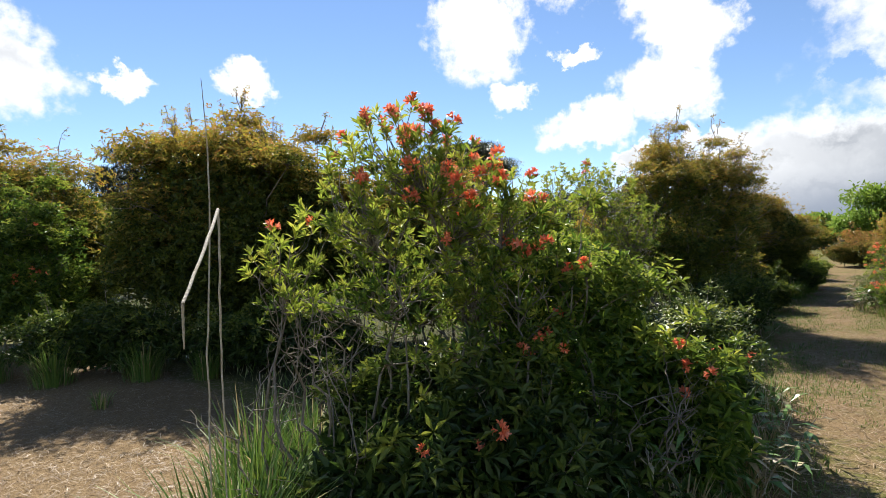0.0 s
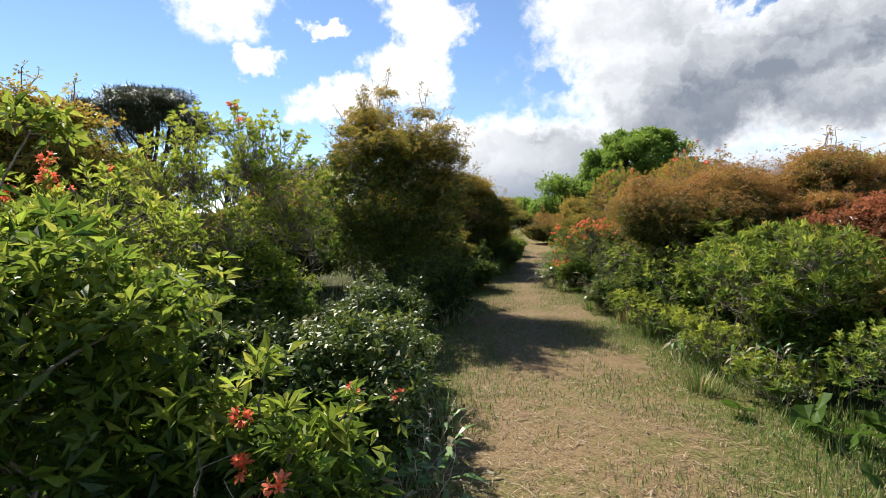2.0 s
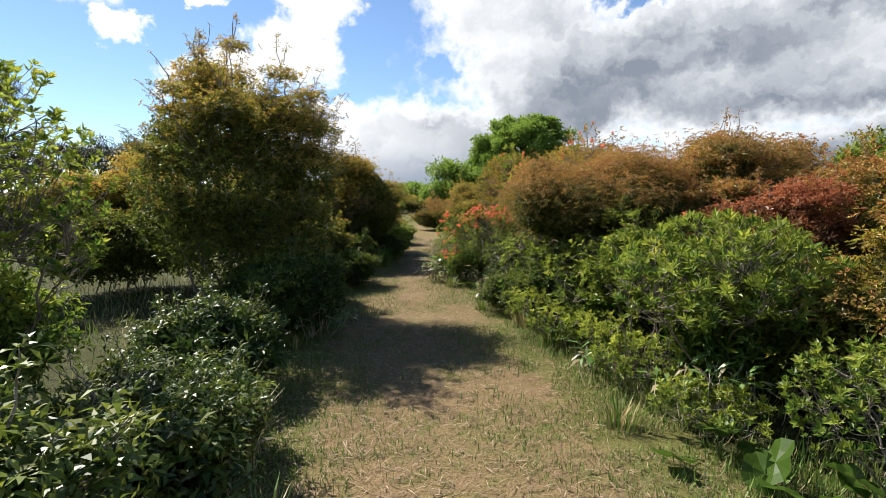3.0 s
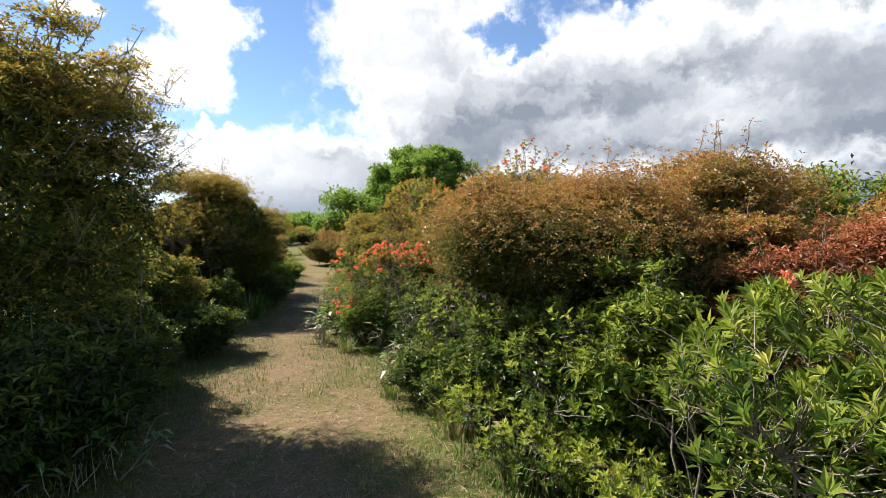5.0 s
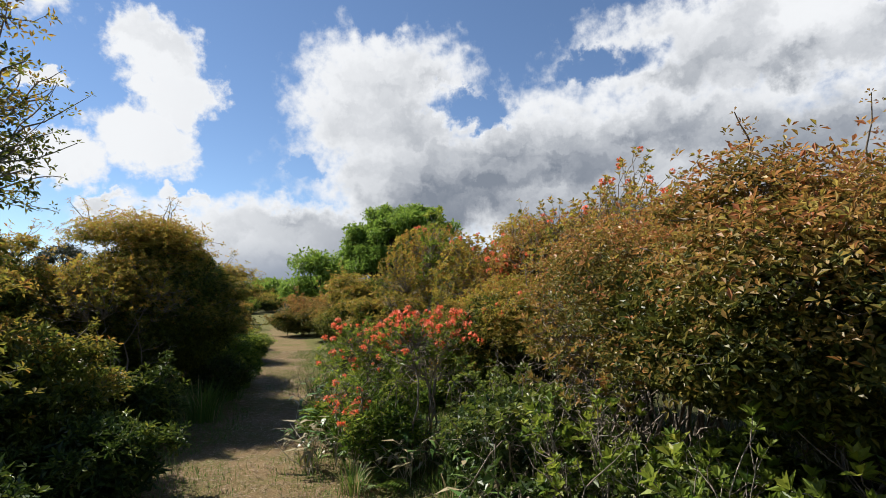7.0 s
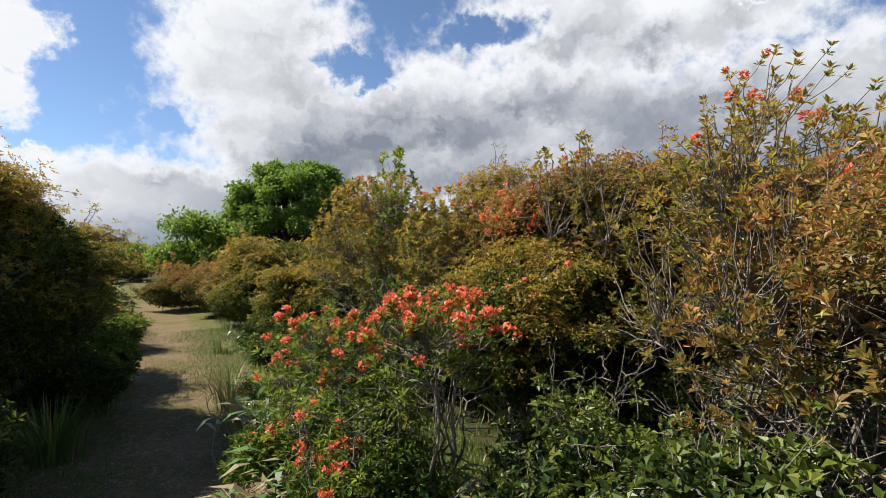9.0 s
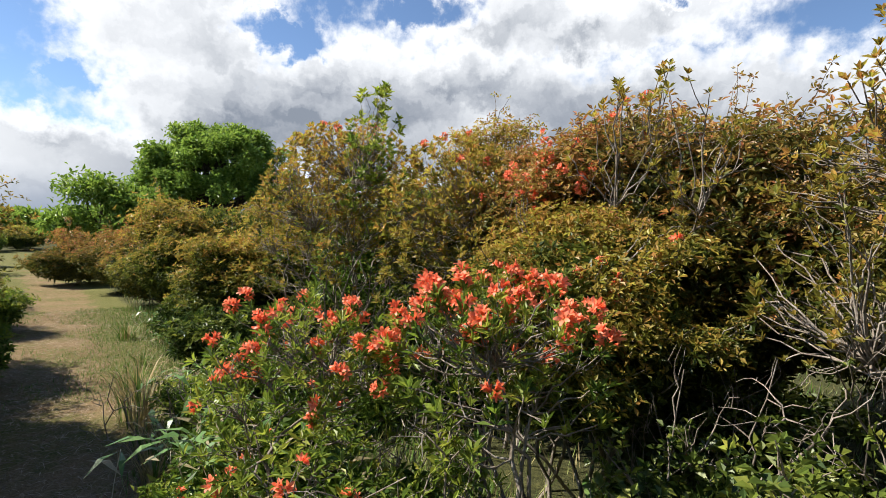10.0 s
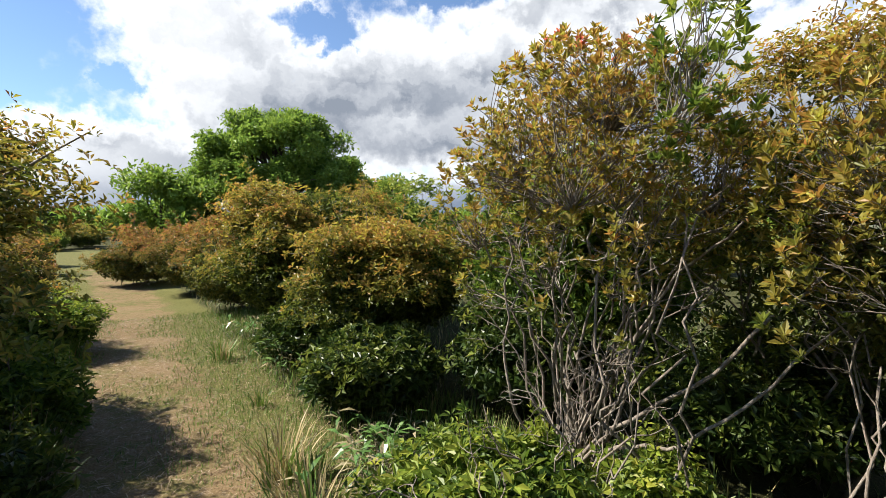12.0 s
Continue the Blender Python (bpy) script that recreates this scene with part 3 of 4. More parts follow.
bush("undergrowth_shrub", -2.2, 6.5, 1.3, 0.5, 0.75, DEEP, "low dark green undergrowth at the foot of the azaleas", 106, (0.07, 0.026), 0.7, 0.0, 0.2, 20, 4, group="undergrowth")
LBL_OPEN = "tall open azalea with upright leaf rosettes and orange flowers"
forked_azalea(-0.24, 2.68, 0.6, 0.42, 2.24, GREEN, LBL_OPEN, 210, 230, 30, (0.062, 0.018), 0.5, 11, young=0.8, pick=0.4)
bush("undergrowth_shrub", -0.3, 2.8, 0.55, 0.35, 0.95, DEEP, "dark undergrowth among the stems of an open azalea", 213, (0.07, 0.024), 1.0, 0.0, 0.2, 22, 4, group="undergrowth")
forked_azalea(0.2, 2.75, 0.4, 0.36, 1.98, GREEN, LBL_OPEN, 211, 130, 20, (0.06, 0.018), 0.5, 7, young=0.75, pick=0.5)
forked_azalea(-0.66, 2.5, 0.3, 0.26, 1.62, GREEN, LBL_OPEN, 212, 26, 2, (0.062, 0.019), 0.82, 4, young=0.75, lean=(-0.12, 0.0))
bush(AZ, 0.6, 2.9, 0.58, 0.5, 1.75, GREEN, LBL_GREEN, 111, (0.05, 0.019), 0.95, 0.05, 0.45, 26, 3, flowers=12, toward=(0, 0))
bush("undergrowth_shrub", 0.05, 2.35, 0.85, 0.4, 0.8, DEEP, "dense dark green undergrowth with long narrow leaves", 112, (0.085, 0.026), 1.0, 0.0, 0.15, 26, 6, group="undergrowth", flowers=3, toward=(0, 0))
bush("undergrowth_shrub", 1.15, 2.95, 0.62, 0.5, 0.9, GREEN, "dense dark green undergrowth with long narrow leaves", 113, (0.08, 0.025), 1.1, 0.0, 0.3, 26, 6, flowers=6, toward=(1.5, 0), group="undergrowth")
bush("undergrowth_shrub", 1.65, 3.75, 0.6, 0.6, 0.95, DEEP, "dense dark green undergrowth with long narrow leaves", 114, (0.06, 0.018), 1.0, 0.0, 0.35, 26, 6, flowers=2, toward=(2, 0), group="undergrowth")
bush(AZ, 0.6, 4.35, 0.6, 0.5, 1.2, OLIVE, LBL_GREEN, 115, (0.05, 0.02), 0.7, 0.05, 0.4, 24, 4)
forked_azalea(0.6, 4.3, 0.7, 0.6, 1.75, GREEN, LBL_GREEN, 119, 240, 6, (0.05, 0.02), 0.5, 10, young=0.7)
bush(AZ, 1.5, 5.6, 0.6, 0.5, 1.5, GREEN, LBL_GREEN, 116, (0.045, 0.018), 0.7, 0.15, 0.6, 24, 4)
forked_azalea(1.5, 5.5, 0.85, 0.7, 2.35, GREEN, "upright light green azalea bush with fine leaves", 109, 460, 2, (0.045, 0.019), 0.5, 14, young=0.95)
bush("undergrowth_shrub", 2.45, 5.2, 0.55, 0.5, 0.6, DEEP, "low undergrowth of dark leaves and dry stems", 117, (0.07, 0.018), 0.9, 0.0, 0.3, 22, 6, group="undergrowth")
bush("undergrowth_shrub", 3.0, 6.3, 0.6, 0.6, 0.75, DEEP, "low undergrowth of dark leaves and dry stems", 118, (0.07, 0.018), 0.9, 0.0, 0.3, 22, 6, group="undergrowth")
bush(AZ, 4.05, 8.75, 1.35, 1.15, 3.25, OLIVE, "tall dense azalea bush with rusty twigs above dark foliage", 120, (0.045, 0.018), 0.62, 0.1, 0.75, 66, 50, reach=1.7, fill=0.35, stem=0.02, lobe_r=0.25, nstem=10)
bush("undergrowth_shrub", 4.1, 7.6, 0.8, 0.55, 0.95, DEEP, "dark undergrowth in the shade of a tall azalea", 121, (0.06, 0.02), 0.9, 0.0, 0.15, 22, 4, group="undergrowth")
bush("undergrowth_shrub", 5.1, 9.3, 0.65, 0.6, 0.95, DEEP, "dark undergrowth in the shade of a tall azalea", 122, (0.06, 0.02), 0.9, 0.0, 0.15, 22, 4, group="undergrowth")
bush(AZ, 5.75, 10.9, 0.95, 0.8, 1.5, OLIVE, LBL_GREEN, 123, (0.05, 0.02), 0.9, 0.0, 0.55, 32, 10)
bush(AZ, 8.20, 13.35, 1.2, 1.15, 2.55, OLIVE, LBL_DOME, 124, FINE, 1.0, 0.25, 0.85, 50, 16, stem=0.02)
forked_azalea(7.5, 12.85, 1.0, 0.8, 2.05, OLIVE, "rough azalea bush with rusty young leaves over dark stems", 202, 300, 0, (0.05, 0.02), 0.5, 12, 0.012, 0.85)
bush(AZ, 6.1, 13.6, 1.4, 1.1, 2.3, OLIVE, LBL_DOME, 125, (0.05, 0.02), 0.8, 0.1, 0.8, 34, 10)
bush("undergrowth_shrub", 9.05, 13.15, 0.45, 0.5, 0.7, DEEP, "dark undergrowth in the shade of an azalea", 126, (0.06, 0.02), 0.8, 0.0, 0.2, 18, 4, group="undergrowth")
bush(AZ, 9.85, 15.6, 1.0, 0.9, 2.3, RUSTY, LBL_RUST, 127, (0.05, 0.02), 0.8, 0.0, 0.6, 28, 8)
bush(AZ, 11.65, 18.25, 1.1, 1.0, 1.5, OLIVE, LBL_DOME, 128, (0.06, 0.024), 0.7, 0.0, 0.7, 28, 8)
bush(AZ, 14.6, 22.8, 1.4, 1.3, 1.5, RUSTY, LBL_RUST, 129, (0.07, 0.028), 0.6, 0.0, 0.6, 28, 8)
bush(AZ, 3.2, 12.0, 1.6, 1.2, 2.2, OLIVE, LBL_DOME, 130, (0.06, 0.024), 0.6, 0.0, 0.8, 30, 10)
# east side
bush(AZ, 6.25, 3.7, 0.75, 0.65, 1.05, GREEN, LBL_GREEN, 140, (0.055, 0.02), 0.9, 0.0, 0.4, 30, 8)
forked_azalea(6.0, 3.78, 0.9, 0.75, 1.38, GREEN, LBL_GREEN, 139, 300, 2, (0.072, 0.021), 0.5, 12, young=0.5)
forked_azalea(6.25, 5.15, 0.45, 0.5, 1.15, GREEN, "open shrub with round bright green leaves", 136, 70, 0, (0.05, 0.025), 0.4, 6, 0.008, 0.45)
forked_azalea(6.5, 6.0, 0.42, 0.5, 1.15, GREEN, "open shrub with round bright green leaves", 137, 60, 0, (0.05, 0.025), 0.35, 6, 0.008, 0.4)
forked_azalea(7.1, 6.8, 0.4, 0.45, 1.05, GREEN, "open shrub with round bright green leaves", 138, 60, 0, (0.045, 0.024), 0.35, 6, 0.008, 0.4)
forked_azalea(5.25, 2.55, 0.6, 0.55, 0.85, GREEN, "small-leaved green shrub beside the path", 141, 170, 0, (0.045, 0.02), 0.45, 9, 0.007, 0.5, group="undergrowth")
bush(AZ, 6.7, 2.3, 1.1, 1.0, 1.55, RUSTY, LBL_RUST, 142, FINE, 0.9, 0.05, 0.9, 36, 14, flowers=3, toward=(3, 3))
bush(AZ, 7.3, 3.9, 0.8, 0.7, 1.62, RED, "low azalea bush with dark red young leaves", 143, FINE, 1.1, 0.3, 0.9, 30, 10)
bush(AZ, 7.35, 5.75, 1.2, 1.1, 2.05, RUSTY, LBL_RUST, 144, (0.024, 0.011), 0.72, 0.9, 0.95, 56, 3, reach=0.5, stem=0.014, fill=0.9)
bush(AZ, 6.5, 4.9, 0.55, 0.6, 1.25, GREEN, LBL_GREEN, 145, (0.055, 0.02), 1.1, 0.0, 0.5, 26, 6, flowers=1, toward=(3, 4))
bush("undergrowth_shrub", 6.75, 6.05, 0.5, 0.6, 0.8, DEEP, "tangle of small green leaves and dry stems", 146, (0.05, 0.018), 1.0, 0.0, 0.4, 22, 8, group="undergrowth")
bush(AZ, 8.9, 5.2, 1.3, 1.2, 2.3, RUSTY, LBL_RUST, 147, FINE, 0.9, 0.2, 0.75, 44, 18, stem=0.018)
bush(AZ, 8.6, 3.0, 1.4, 1.2, 2.05, RUSTY, LBL_RUST, 148, (0.05, 0.02), 0.8, 0.1, 0.9, 40, 14)
forked_azalea(8.0, 6.85, 0.85, 0.7, 1.95, RUSTY, "open azalea bush with rusty leaves over green ones", 149, 400, 3, (0.042, 0.018), 0.5, 7, 0.010, 0.8, 0.8)
# deep leaf colour in place of bright green stands for the hollow's shade
bush("undergrowth_shrub", 7.5, 7.3, 0.45, 0.45, 1.1, DEEP, "open shrub with round bright green leaves", 150, (0.045, 0.027), 0.28, 0.1, 0.5, 26, 5, group="undergrowth", fill=0.15)
bush(AZ, 9.35, 6.75, 0.9, 0.8, 2.1, RUSTY, LBL_RUST, 151, FINE, 0.7, 0.7, 0.5, 40, 12, stem=0.018, nstem=8, fill=0.3)
forked_azalea(8.75, 7.0, 1.0, 0.85, 2.38, OLIVE, "tall open azalea bush with bare lower stems", 198, 480, 6, (0.042, 0.018), 0.5, 16, 0.015, 0.9, 0.8, pick=0.5)
forked_azalea(8.95, 6.95, 0.6, 0.5, 2.68, OLIVE, "slender azalea with sparse crooked twigs against the sky", 201, 34, 5, (0.04, 0.017), 0.85, 4, 0.012, 0.9, 0.7, pick=0.5)
# green darkened in the leaf colour to stand for shade in the hollow
bush(AZ, 8.45, 8.05, 0.6, 0.5, 0.7, DEEP, "low shrub with round green leaves, coloured dark for the shaded hollow", 152, (0.04, 0.024), 0.25, 0.0, 0.4, 20, 6, group="undergrowth", category="shrub")
forked_azalea(8.52, 8.82, 0.55, 0.46, 1.36, GREEN, LBL_FLOWER, 153, 120, 76, (0.055, 0.017), 0.72, 7, 0.012, 0.4, 0.92, pick=0.3)
forked_azalea(8.42, 9.62, 0.46, 0.44, 1.3, GREEN, LBL_FLOWER, 154, 130, 46, (0.05, 0.016), 0.5, 8, 0.01, 0.45, 0.82, pick=0.6)
bush(AZ, 8.10, 9.10, 0.45, 0.45, 0.75, GREEN, LBL_FLOWER, 155, (0.045, 0.015), 0.4, 0.0, 0.45, 20, 6, flowers=18, toward=(6.8, 9.4), flow_z=0.3)
bush(AZ, 10.55, 8.8, 0.95, 0.9, 2.2, RUSTY, LBL_DOME, 156, FINE, 1.1, 0.6, 0.75, 46, 18, flowers=44, toward=(6.5, 9.0), stem=0.018)
bush(AZ, 10.55, 7.85, 1.2, 1.1, 2.65, RUSTY, LBL_RUST, 157, (0.05, 0.02), 0.8, 0.2, 0.7, 40, 20)
many_stems = forked_azalea(11.15, 10.7, 0.95, 0.9, 2.6, OLIVE, "tall azalea bush on many bare grey crooked stems", 158, 720, 5, (0.047, 0.021), 0.42, 26, 0.011, 1.15, 0.9, lean=(-0.25, -0.1))
bush(AZ, 11.35, 9.35, 0.85, 0.8, 2.55, OLIVE, "tall azalea bush with green and rusty leaves", 195, (0.042, 0.018), 0.4, 0.35, 0.95, 44, 16, stem=0.014, nstem=12, fill=0.2)
forked_azalea(10.15, 9.45, 0.55, 0.5, 2.3, OLIVE, "tall azalea bush with green and rusty leaves", 200, 300, 6, (0.05, 0.021), 0.55, 9, 0.008, 0.9, 0.9)
forked_azalea(10.35, 10.1, 0.24, 0.24, 2.75, GREEN, "slender light green sapling rising out of the azaleas", 196, 42, 0, (0.06, 0.028), 0.8, 3, 0.01, 0.7)
forked_azalea(9.8, 8.3, 0.62, 0.5, 2.55, OLIVE, "open azalea with crooked bare boughs against the sky", 197, 64, 3, (0.045, 0.019), 0.8, 5, 0.014, 0.8, lean=(-0.1, -0.2))
brng = np.random.default_rng(9)
for line, r in ((((-0.2, -0.1, 0.2), (-0.3, -0.3, 0.38), (-0.42, -0.6, 0.65), (-0.5, -0.9, 1.0), (-0.55, -1.25, 1.4)), 0.017),
                (((-0.3, -0.1, 0.2), (-0.5, -0.25, 0.3), (-0.65, -0.55, 0.42), (-0.7, -0.85, 0.7), (-0.7, -1.15, 1.05)), 0.014),
                (((-0.2, -0.1, 0.4), (-0.28, -0.3, 0.85), (-0.4, -0.5, 1.2), (-0.5, -0.8, 1.5)), 0.014),
                (((-0.45, 0.3, 0.3), (-0.5, 0.4, 0.75), (-0.55, 0.35, 1.4)), 0.012)):
    pts = np.array([(-0.15, 0.1, -0.05)] + list(line))
    k = np.arange(len(pts))
    fine_k = np.linspace(0, len(pts) - 1, 18)
    p = np.stack([np.interp(fine_k, k, pts[:, i]) for i in range(3)], -1)
    p[1:-1] = (p[:-2] + p[1:-1] * 2 + p[2:]) / 4 + brng.normal(size=(16, 3)) * 0.012
    part("bough", mesh_of("bough", *tubes([(p, np.linspace(r, r * 0.45, 18))], 7), BARK, None, True), many_stems, "long crooked grey bough")
bush("undergrowth_shrub", 10.00, 11.00, 0.7, 0.5, 0.5, GREEN, "low green leafy plants beside the path", 159, (0.06, 0.024), 0.7, 0.0, 0.3, 22, 4, group="undergrowth")
bush("undergrowth_shrub", 9.10, 10.20, 0.6, 0.5, 0.48, GREEN, "low green leafy plants beside the path", 160, (0.07, 0.026), 0.8, 0.0, 0.3, 20, 4, group="undergrowth", flowers=3, toward=(6.5, 9.5))
bush("undergrowth_shrub", 11.55, 12.40, 0.65, 0.6, 0.75, DEEP, "low green shrub with ragged leaves", 161, (0.06, 0.026), 0.9, 0.0, 0.35, 24, 4, group="undergrowth")
bush(AZ, 12.55, 12.75, 1.0, 0.85, 1.65, OLIVE, LBL_DOME, 162, (0.05, 0.021), 1.0, 0.35, 0.8, 40, 10)
bush(AZ, 13.85, 14.35, 1.35, 1.2, 2.2, OLIVE, LBL_DOME, 163, (0.052, 0.022), 1.0, 0.1, 0.8, 48, 14)
bush(AZ, 15.65, 17.05, 1.3, 1.1, 1.75, RUSTY, LBL_RUST, 164, (0.06, 0.024), 0.8, 0.0, 0.6, 34, 8)
bush(AZ, 17.75, 19.85, 1.4, 1.3, 1.6, RUSTY, LBL_RUST, 165, (0.07, 0.028), 0.7, 0.0, 0.7, 30, 8)
bush(AZ, 12.95, 10.85, 1.4, 1.2, 2.2, GREEN, LBL_GREEN, 166, (0.06, 0.026), 0.7, 0.1, 0.5, 36, 10)
bush(AZ, 15.85, 14.15, 1.6, 1.4, 2.3, GREEN, LBL_GREEN, 167, (0.07, 0.03), 0.6, 0.0, 0.5, 34, 8)
bush(AZ, 11.95, 5.65, 1.6, 1.4, 2.5, RUSTY, LBL_RUST, 168, (0.06, 0.024), 0.6, 0.1, 0.7, 36, 12)
for k, (x, y, h) in enumerate(((5.55, 4.2, 0.42), (5.75, 4.7, 0.5), (6.0, 5.25, 0.45), (6.2, 5.75, 0.5), (6.75, 6.45, 0.45), (5.2, 3.5, 0.35))):
    forked_azalea(x, y, 0.36, 0.36, h, GREEN, "low light green weeds along the path edge", 220 + k, 60, 0, (0.045, 0.018), 0.5, 6, 0.005, 0.9, group="undergrowth")
bush("undergrowth_shrub", 1.45, 4.6, 0.55, 0.4, 0.8, DEEP, "dense dark green undergrowth with long narrow leaves", 226, (0.065, 0.02), 0.9, 0.0, 0.3, 24, 5, group="undergrowth")
bush("undergrowth_shrub", 0.85, 5.1, 0.6, 0.45, 0.85, DEEP, "dense dark green undergrowth with long narrow leaves", 227, (0.065, 0.02), 0.9, 0.0, 0.3, 24, 5, group="undergrowth")
# fill between the larger bushes
bush(AZ, 6.35, 3.1, 0.7, 0.6, 1.15, OLIVE, LBL_GREEN, 170, (0.045, 0.02), 1.0, 0.0, 0.5, 28, 8)
bush(AZ, 7.9, 4.9, 0.9, 0.8, 1.9, RUSTY, LBL_RUST, 171, FINE, 1.0, 0.3, 1.0, 34, 14)
# leaf colour kept dark to suggest the shaded hollow
bush(AZ, 7.95, 7.80, 0.5, 0.4, 0.9, DEEP, "low shrub with round green leaves, coloured dark for the shaded hollow", 172, (0.042, 0.026), 0.25, 0.0, 0.4, 22, 6, group="undergrowth")
bush(AZ, 9.55, 8.55, 0.9, 0.7, 1.75, OLIVE, LBL_DOME, 173, FINE, 1.0, 0.4, 0.7, 34, 14, flowers=8, toward=(6, 8.5))
bush("undergrowth_shrub", 7.0, 6.75, 0.45, 0.5, 0.6, DEEP, "tangle of small green leaves and dry stems", 174, (0.05, 0.02), 1.0, 0.0, 0.45, 20, 6, group="undergrowth")
bush("undergrowth_shrub", 8.50, 10.00, 0.4, 0.4, 0.55, GREEN, "low green leafy plants beside the path", 175, (0.05, 0.018), 0.5, 0.0, 0.4, 18, 4, group="undergrowth", flowers=5, toward=(6.5, 10))
bush("undergrowth_shrub", 2.1, 4.45, 0.5, 0.45, 0.7, DEEP, "dense dark green undergrowth with long narrow leaves", 176, (0.08, 0.022), 1.0, 0.0, 0.35, 22, 6, group="undergrowth")
bush("undergrowth_shrub", 4.75, 8.5, 0.5, 0.6, 0.8, DEEP, "dark undergrowth in the shade of a tall azalea", 177, (0.06, 0.02), 0.9, 0.0, 0.2, 20, 4, group="undergrowth")
bush("undergrowth_shrub", 6.3, 10.15, 0.5, 0.55, 0.65, DEEP, "dark undergrowth in the shade of an azalea", 178, (0.06, 0.02), 0.9, 0.0, 0.25, 20, 4, group="undergrowth")
bush("undergrowth_shrub", 7.2, 11.7, 0.5, 0.6, 0.8, DEEP, "dark undergrowth in the shade of an azalea", 179, (0.06, 0.02), 0.9, 0.0, 0.25, 20, 4, group="undergrowth")
bush("undergrowth_shrub", 9.95, 14.35, 0.6, 0.7, 0.7, GREEN, "low green undergrowth at the path edge", 180, (0.06, 0.022), 0.8, 0.0, 0.3, 20, 4, group="undergrowth")
bush("undergrowth_shrub", 11.95, 16.95, 0.6, 0.7, 0.7, GREEN, "low green undergrowth at the path edge", 181, (0.06, 0.022), 0.8, 0.0, 0.3, 20, 4, group="undergrowth")
bush("undergrowth_shrub", 12.65, 13.85, 0.5, 0.5, 0.6, DEEP, "low green shrub with ragged leaves", 182, (0.06, 0.024), 0.9, 0.0, 0.3, 20, 4, group="undergrowth")
bush(AZ, 10.35, 17.55, 1.3, 1.1, 1.7, OLIVE, LBL_DOME, 183, (0.06, 0.024), 0.7, 0.0, 0.7, 30, 8)
bush(AZ, 13.25, 20.65, 1.3, 1.2, 1.5, RUSTY, LBL_RUST, 184, (0.07, 0.028), 0.6, 0.0, 0.7, 28, 8)
bush(AZ, 18.8, 23.2, 1.4, 1.3, 1.4, RUSTY, LBL_RUST, 185, (0.08, 0.03), 0.6, 0.0, 0.7, 28, 8)
bush("undergrowth_shrub", 11.55, 9.65, 0.9, 0.8, 0.8, DEEP, "dark undergrowth behind bare azalea stems", 186, (0.06, 0.024), 0.8, 0.0, 0.3, 24, 4, group="undergrowth")
bush("undergrowth_shrub", 10.3, 10.3, 0.5, 0.4, 0.36, GREEN, "low green plants between bare azalea stems", 187, (0.05, 0.024), 0.4, 0.0, 0.4, 20, 4, group="undergrowth")
bush("undergrowth_shrub", 11.95, 11.15, 0.8, 0.7, 1.1, DEEP, "dark undergrowth behind bare azalea stems", 188, (0.06, 0.024), 0.8, 0.0, 0.3, 24, 4, group="undergrowth")
# dark-leaved fill added for the shade under the tall azaleas
bush("undergrowth_shrub", 9.65, 7.75, 0.8, 0.6, 0.9, DEEP, "dark undergrowth added in the shaded hollow under a tall azalea", 189, (0.05, 0.024), 0.8, 0.0, 0.3, 24, 4, group="undergrowth")
bush(AZ, 4.95, 8.6, 0.62, 0.5, 2.95, OLIVE, "slender azalea bush with sparse twigs against the sky", 190, (0.03, 0.012), 0.12, 1.3, 0.85, 30, 26, fill=0.1, reach=1.6)
bush(AZ, 9.05, 14.75, 0.9, 0.85, 1.95, OLIVE, LBL_DOME, 191, (0.05, 0.02), 0.8, 0.1, 0.8, 36, 10)
bush("undergrowth_shrub", 6.55, 5.5, 0.45, 0.6, 1.05, DEEP, "tangle of small green leaves and dry stems", 192, (0.045, 0.022), 0.55, 0.1, 0.5, 24, 6, group="undergrowth", fill=0.2)
# more dark leaves added so the hollow looks shaded
bush("undergrowth_shrub", 8.85, 7.4, 0.7, 0.5, 0.5, DEEP, "dark undergrowth added in the shaded hollow under a tall azalea", 193, (0.045, 0.024), 0.7, 0.0, 0.3, 24, 4, group="undergrowth")
bush("undergrowth_shrub", 7.55, 6.2, 0.7, 0.8, 0.9, DEEP, "dark undergrowth added in the shaded hollow under a tall azalea", 194, (0.05, 0.024), 0.7, 0.0, 0.3, 24, 4, group="undergrowth")

# many more bushes across the heath, built once and set down again and again
far_rng = np.random.default_rng(77)
moulds = [
    bush(AZ, 22.0, 25.0, 1.6, 1.5, 1.5, RUSTY, "rusty azalea bush out on the heath", 201, (0.11, 0.045), 0.55, 0.0, 0.7, 26, 6, group="azaleas on the heath", nstem=4),
    bush(AZ, 19.0, 30.0, 1.6, 1.4, 1.6, OLIVE, "yellow-green azalea bush out on the heath", 202, (0.11, 0.045), 0.55, 0.0, 0.7, 26, 6, group="azaleas on the heath", nstem=4),
    bush(AZ, 17.6, 16.6, 1.6, 1.4, 1.7, GREEN, "green shrub out on the heath", 203, (0.11, 0.045), 0.55, 0.0, 0.5, 26, 6, group="azaleas on the heath", nstem=4),
]
for _ in range(250):
    a, r = far_rng.uniform(-45, 125), far_rng.uniform(15, 75) ** 1.0
    x, y = 5 + math.sin(radians(a)) * r, 7 + math.cos(radians(a)) * r
    if float(away(np.array(x), np.array(y), MAIN)) < 2.6 or math.hypot(x - 28, y - 26.5) < 2 or (r < 19 and a > 20):
        continue
    z = float(max(math.hypot(x - 6, y - 8) - 45, 0) * 0.022)
    sc = far_rng.uniform(0.75, 1.25)
    copy_thing(moulds[far_rng.integers(3)], pose(x, y, z, 0, 0, far_rng.uniform(0, 360)) @ Matrix.Scale(float(sc), 4))


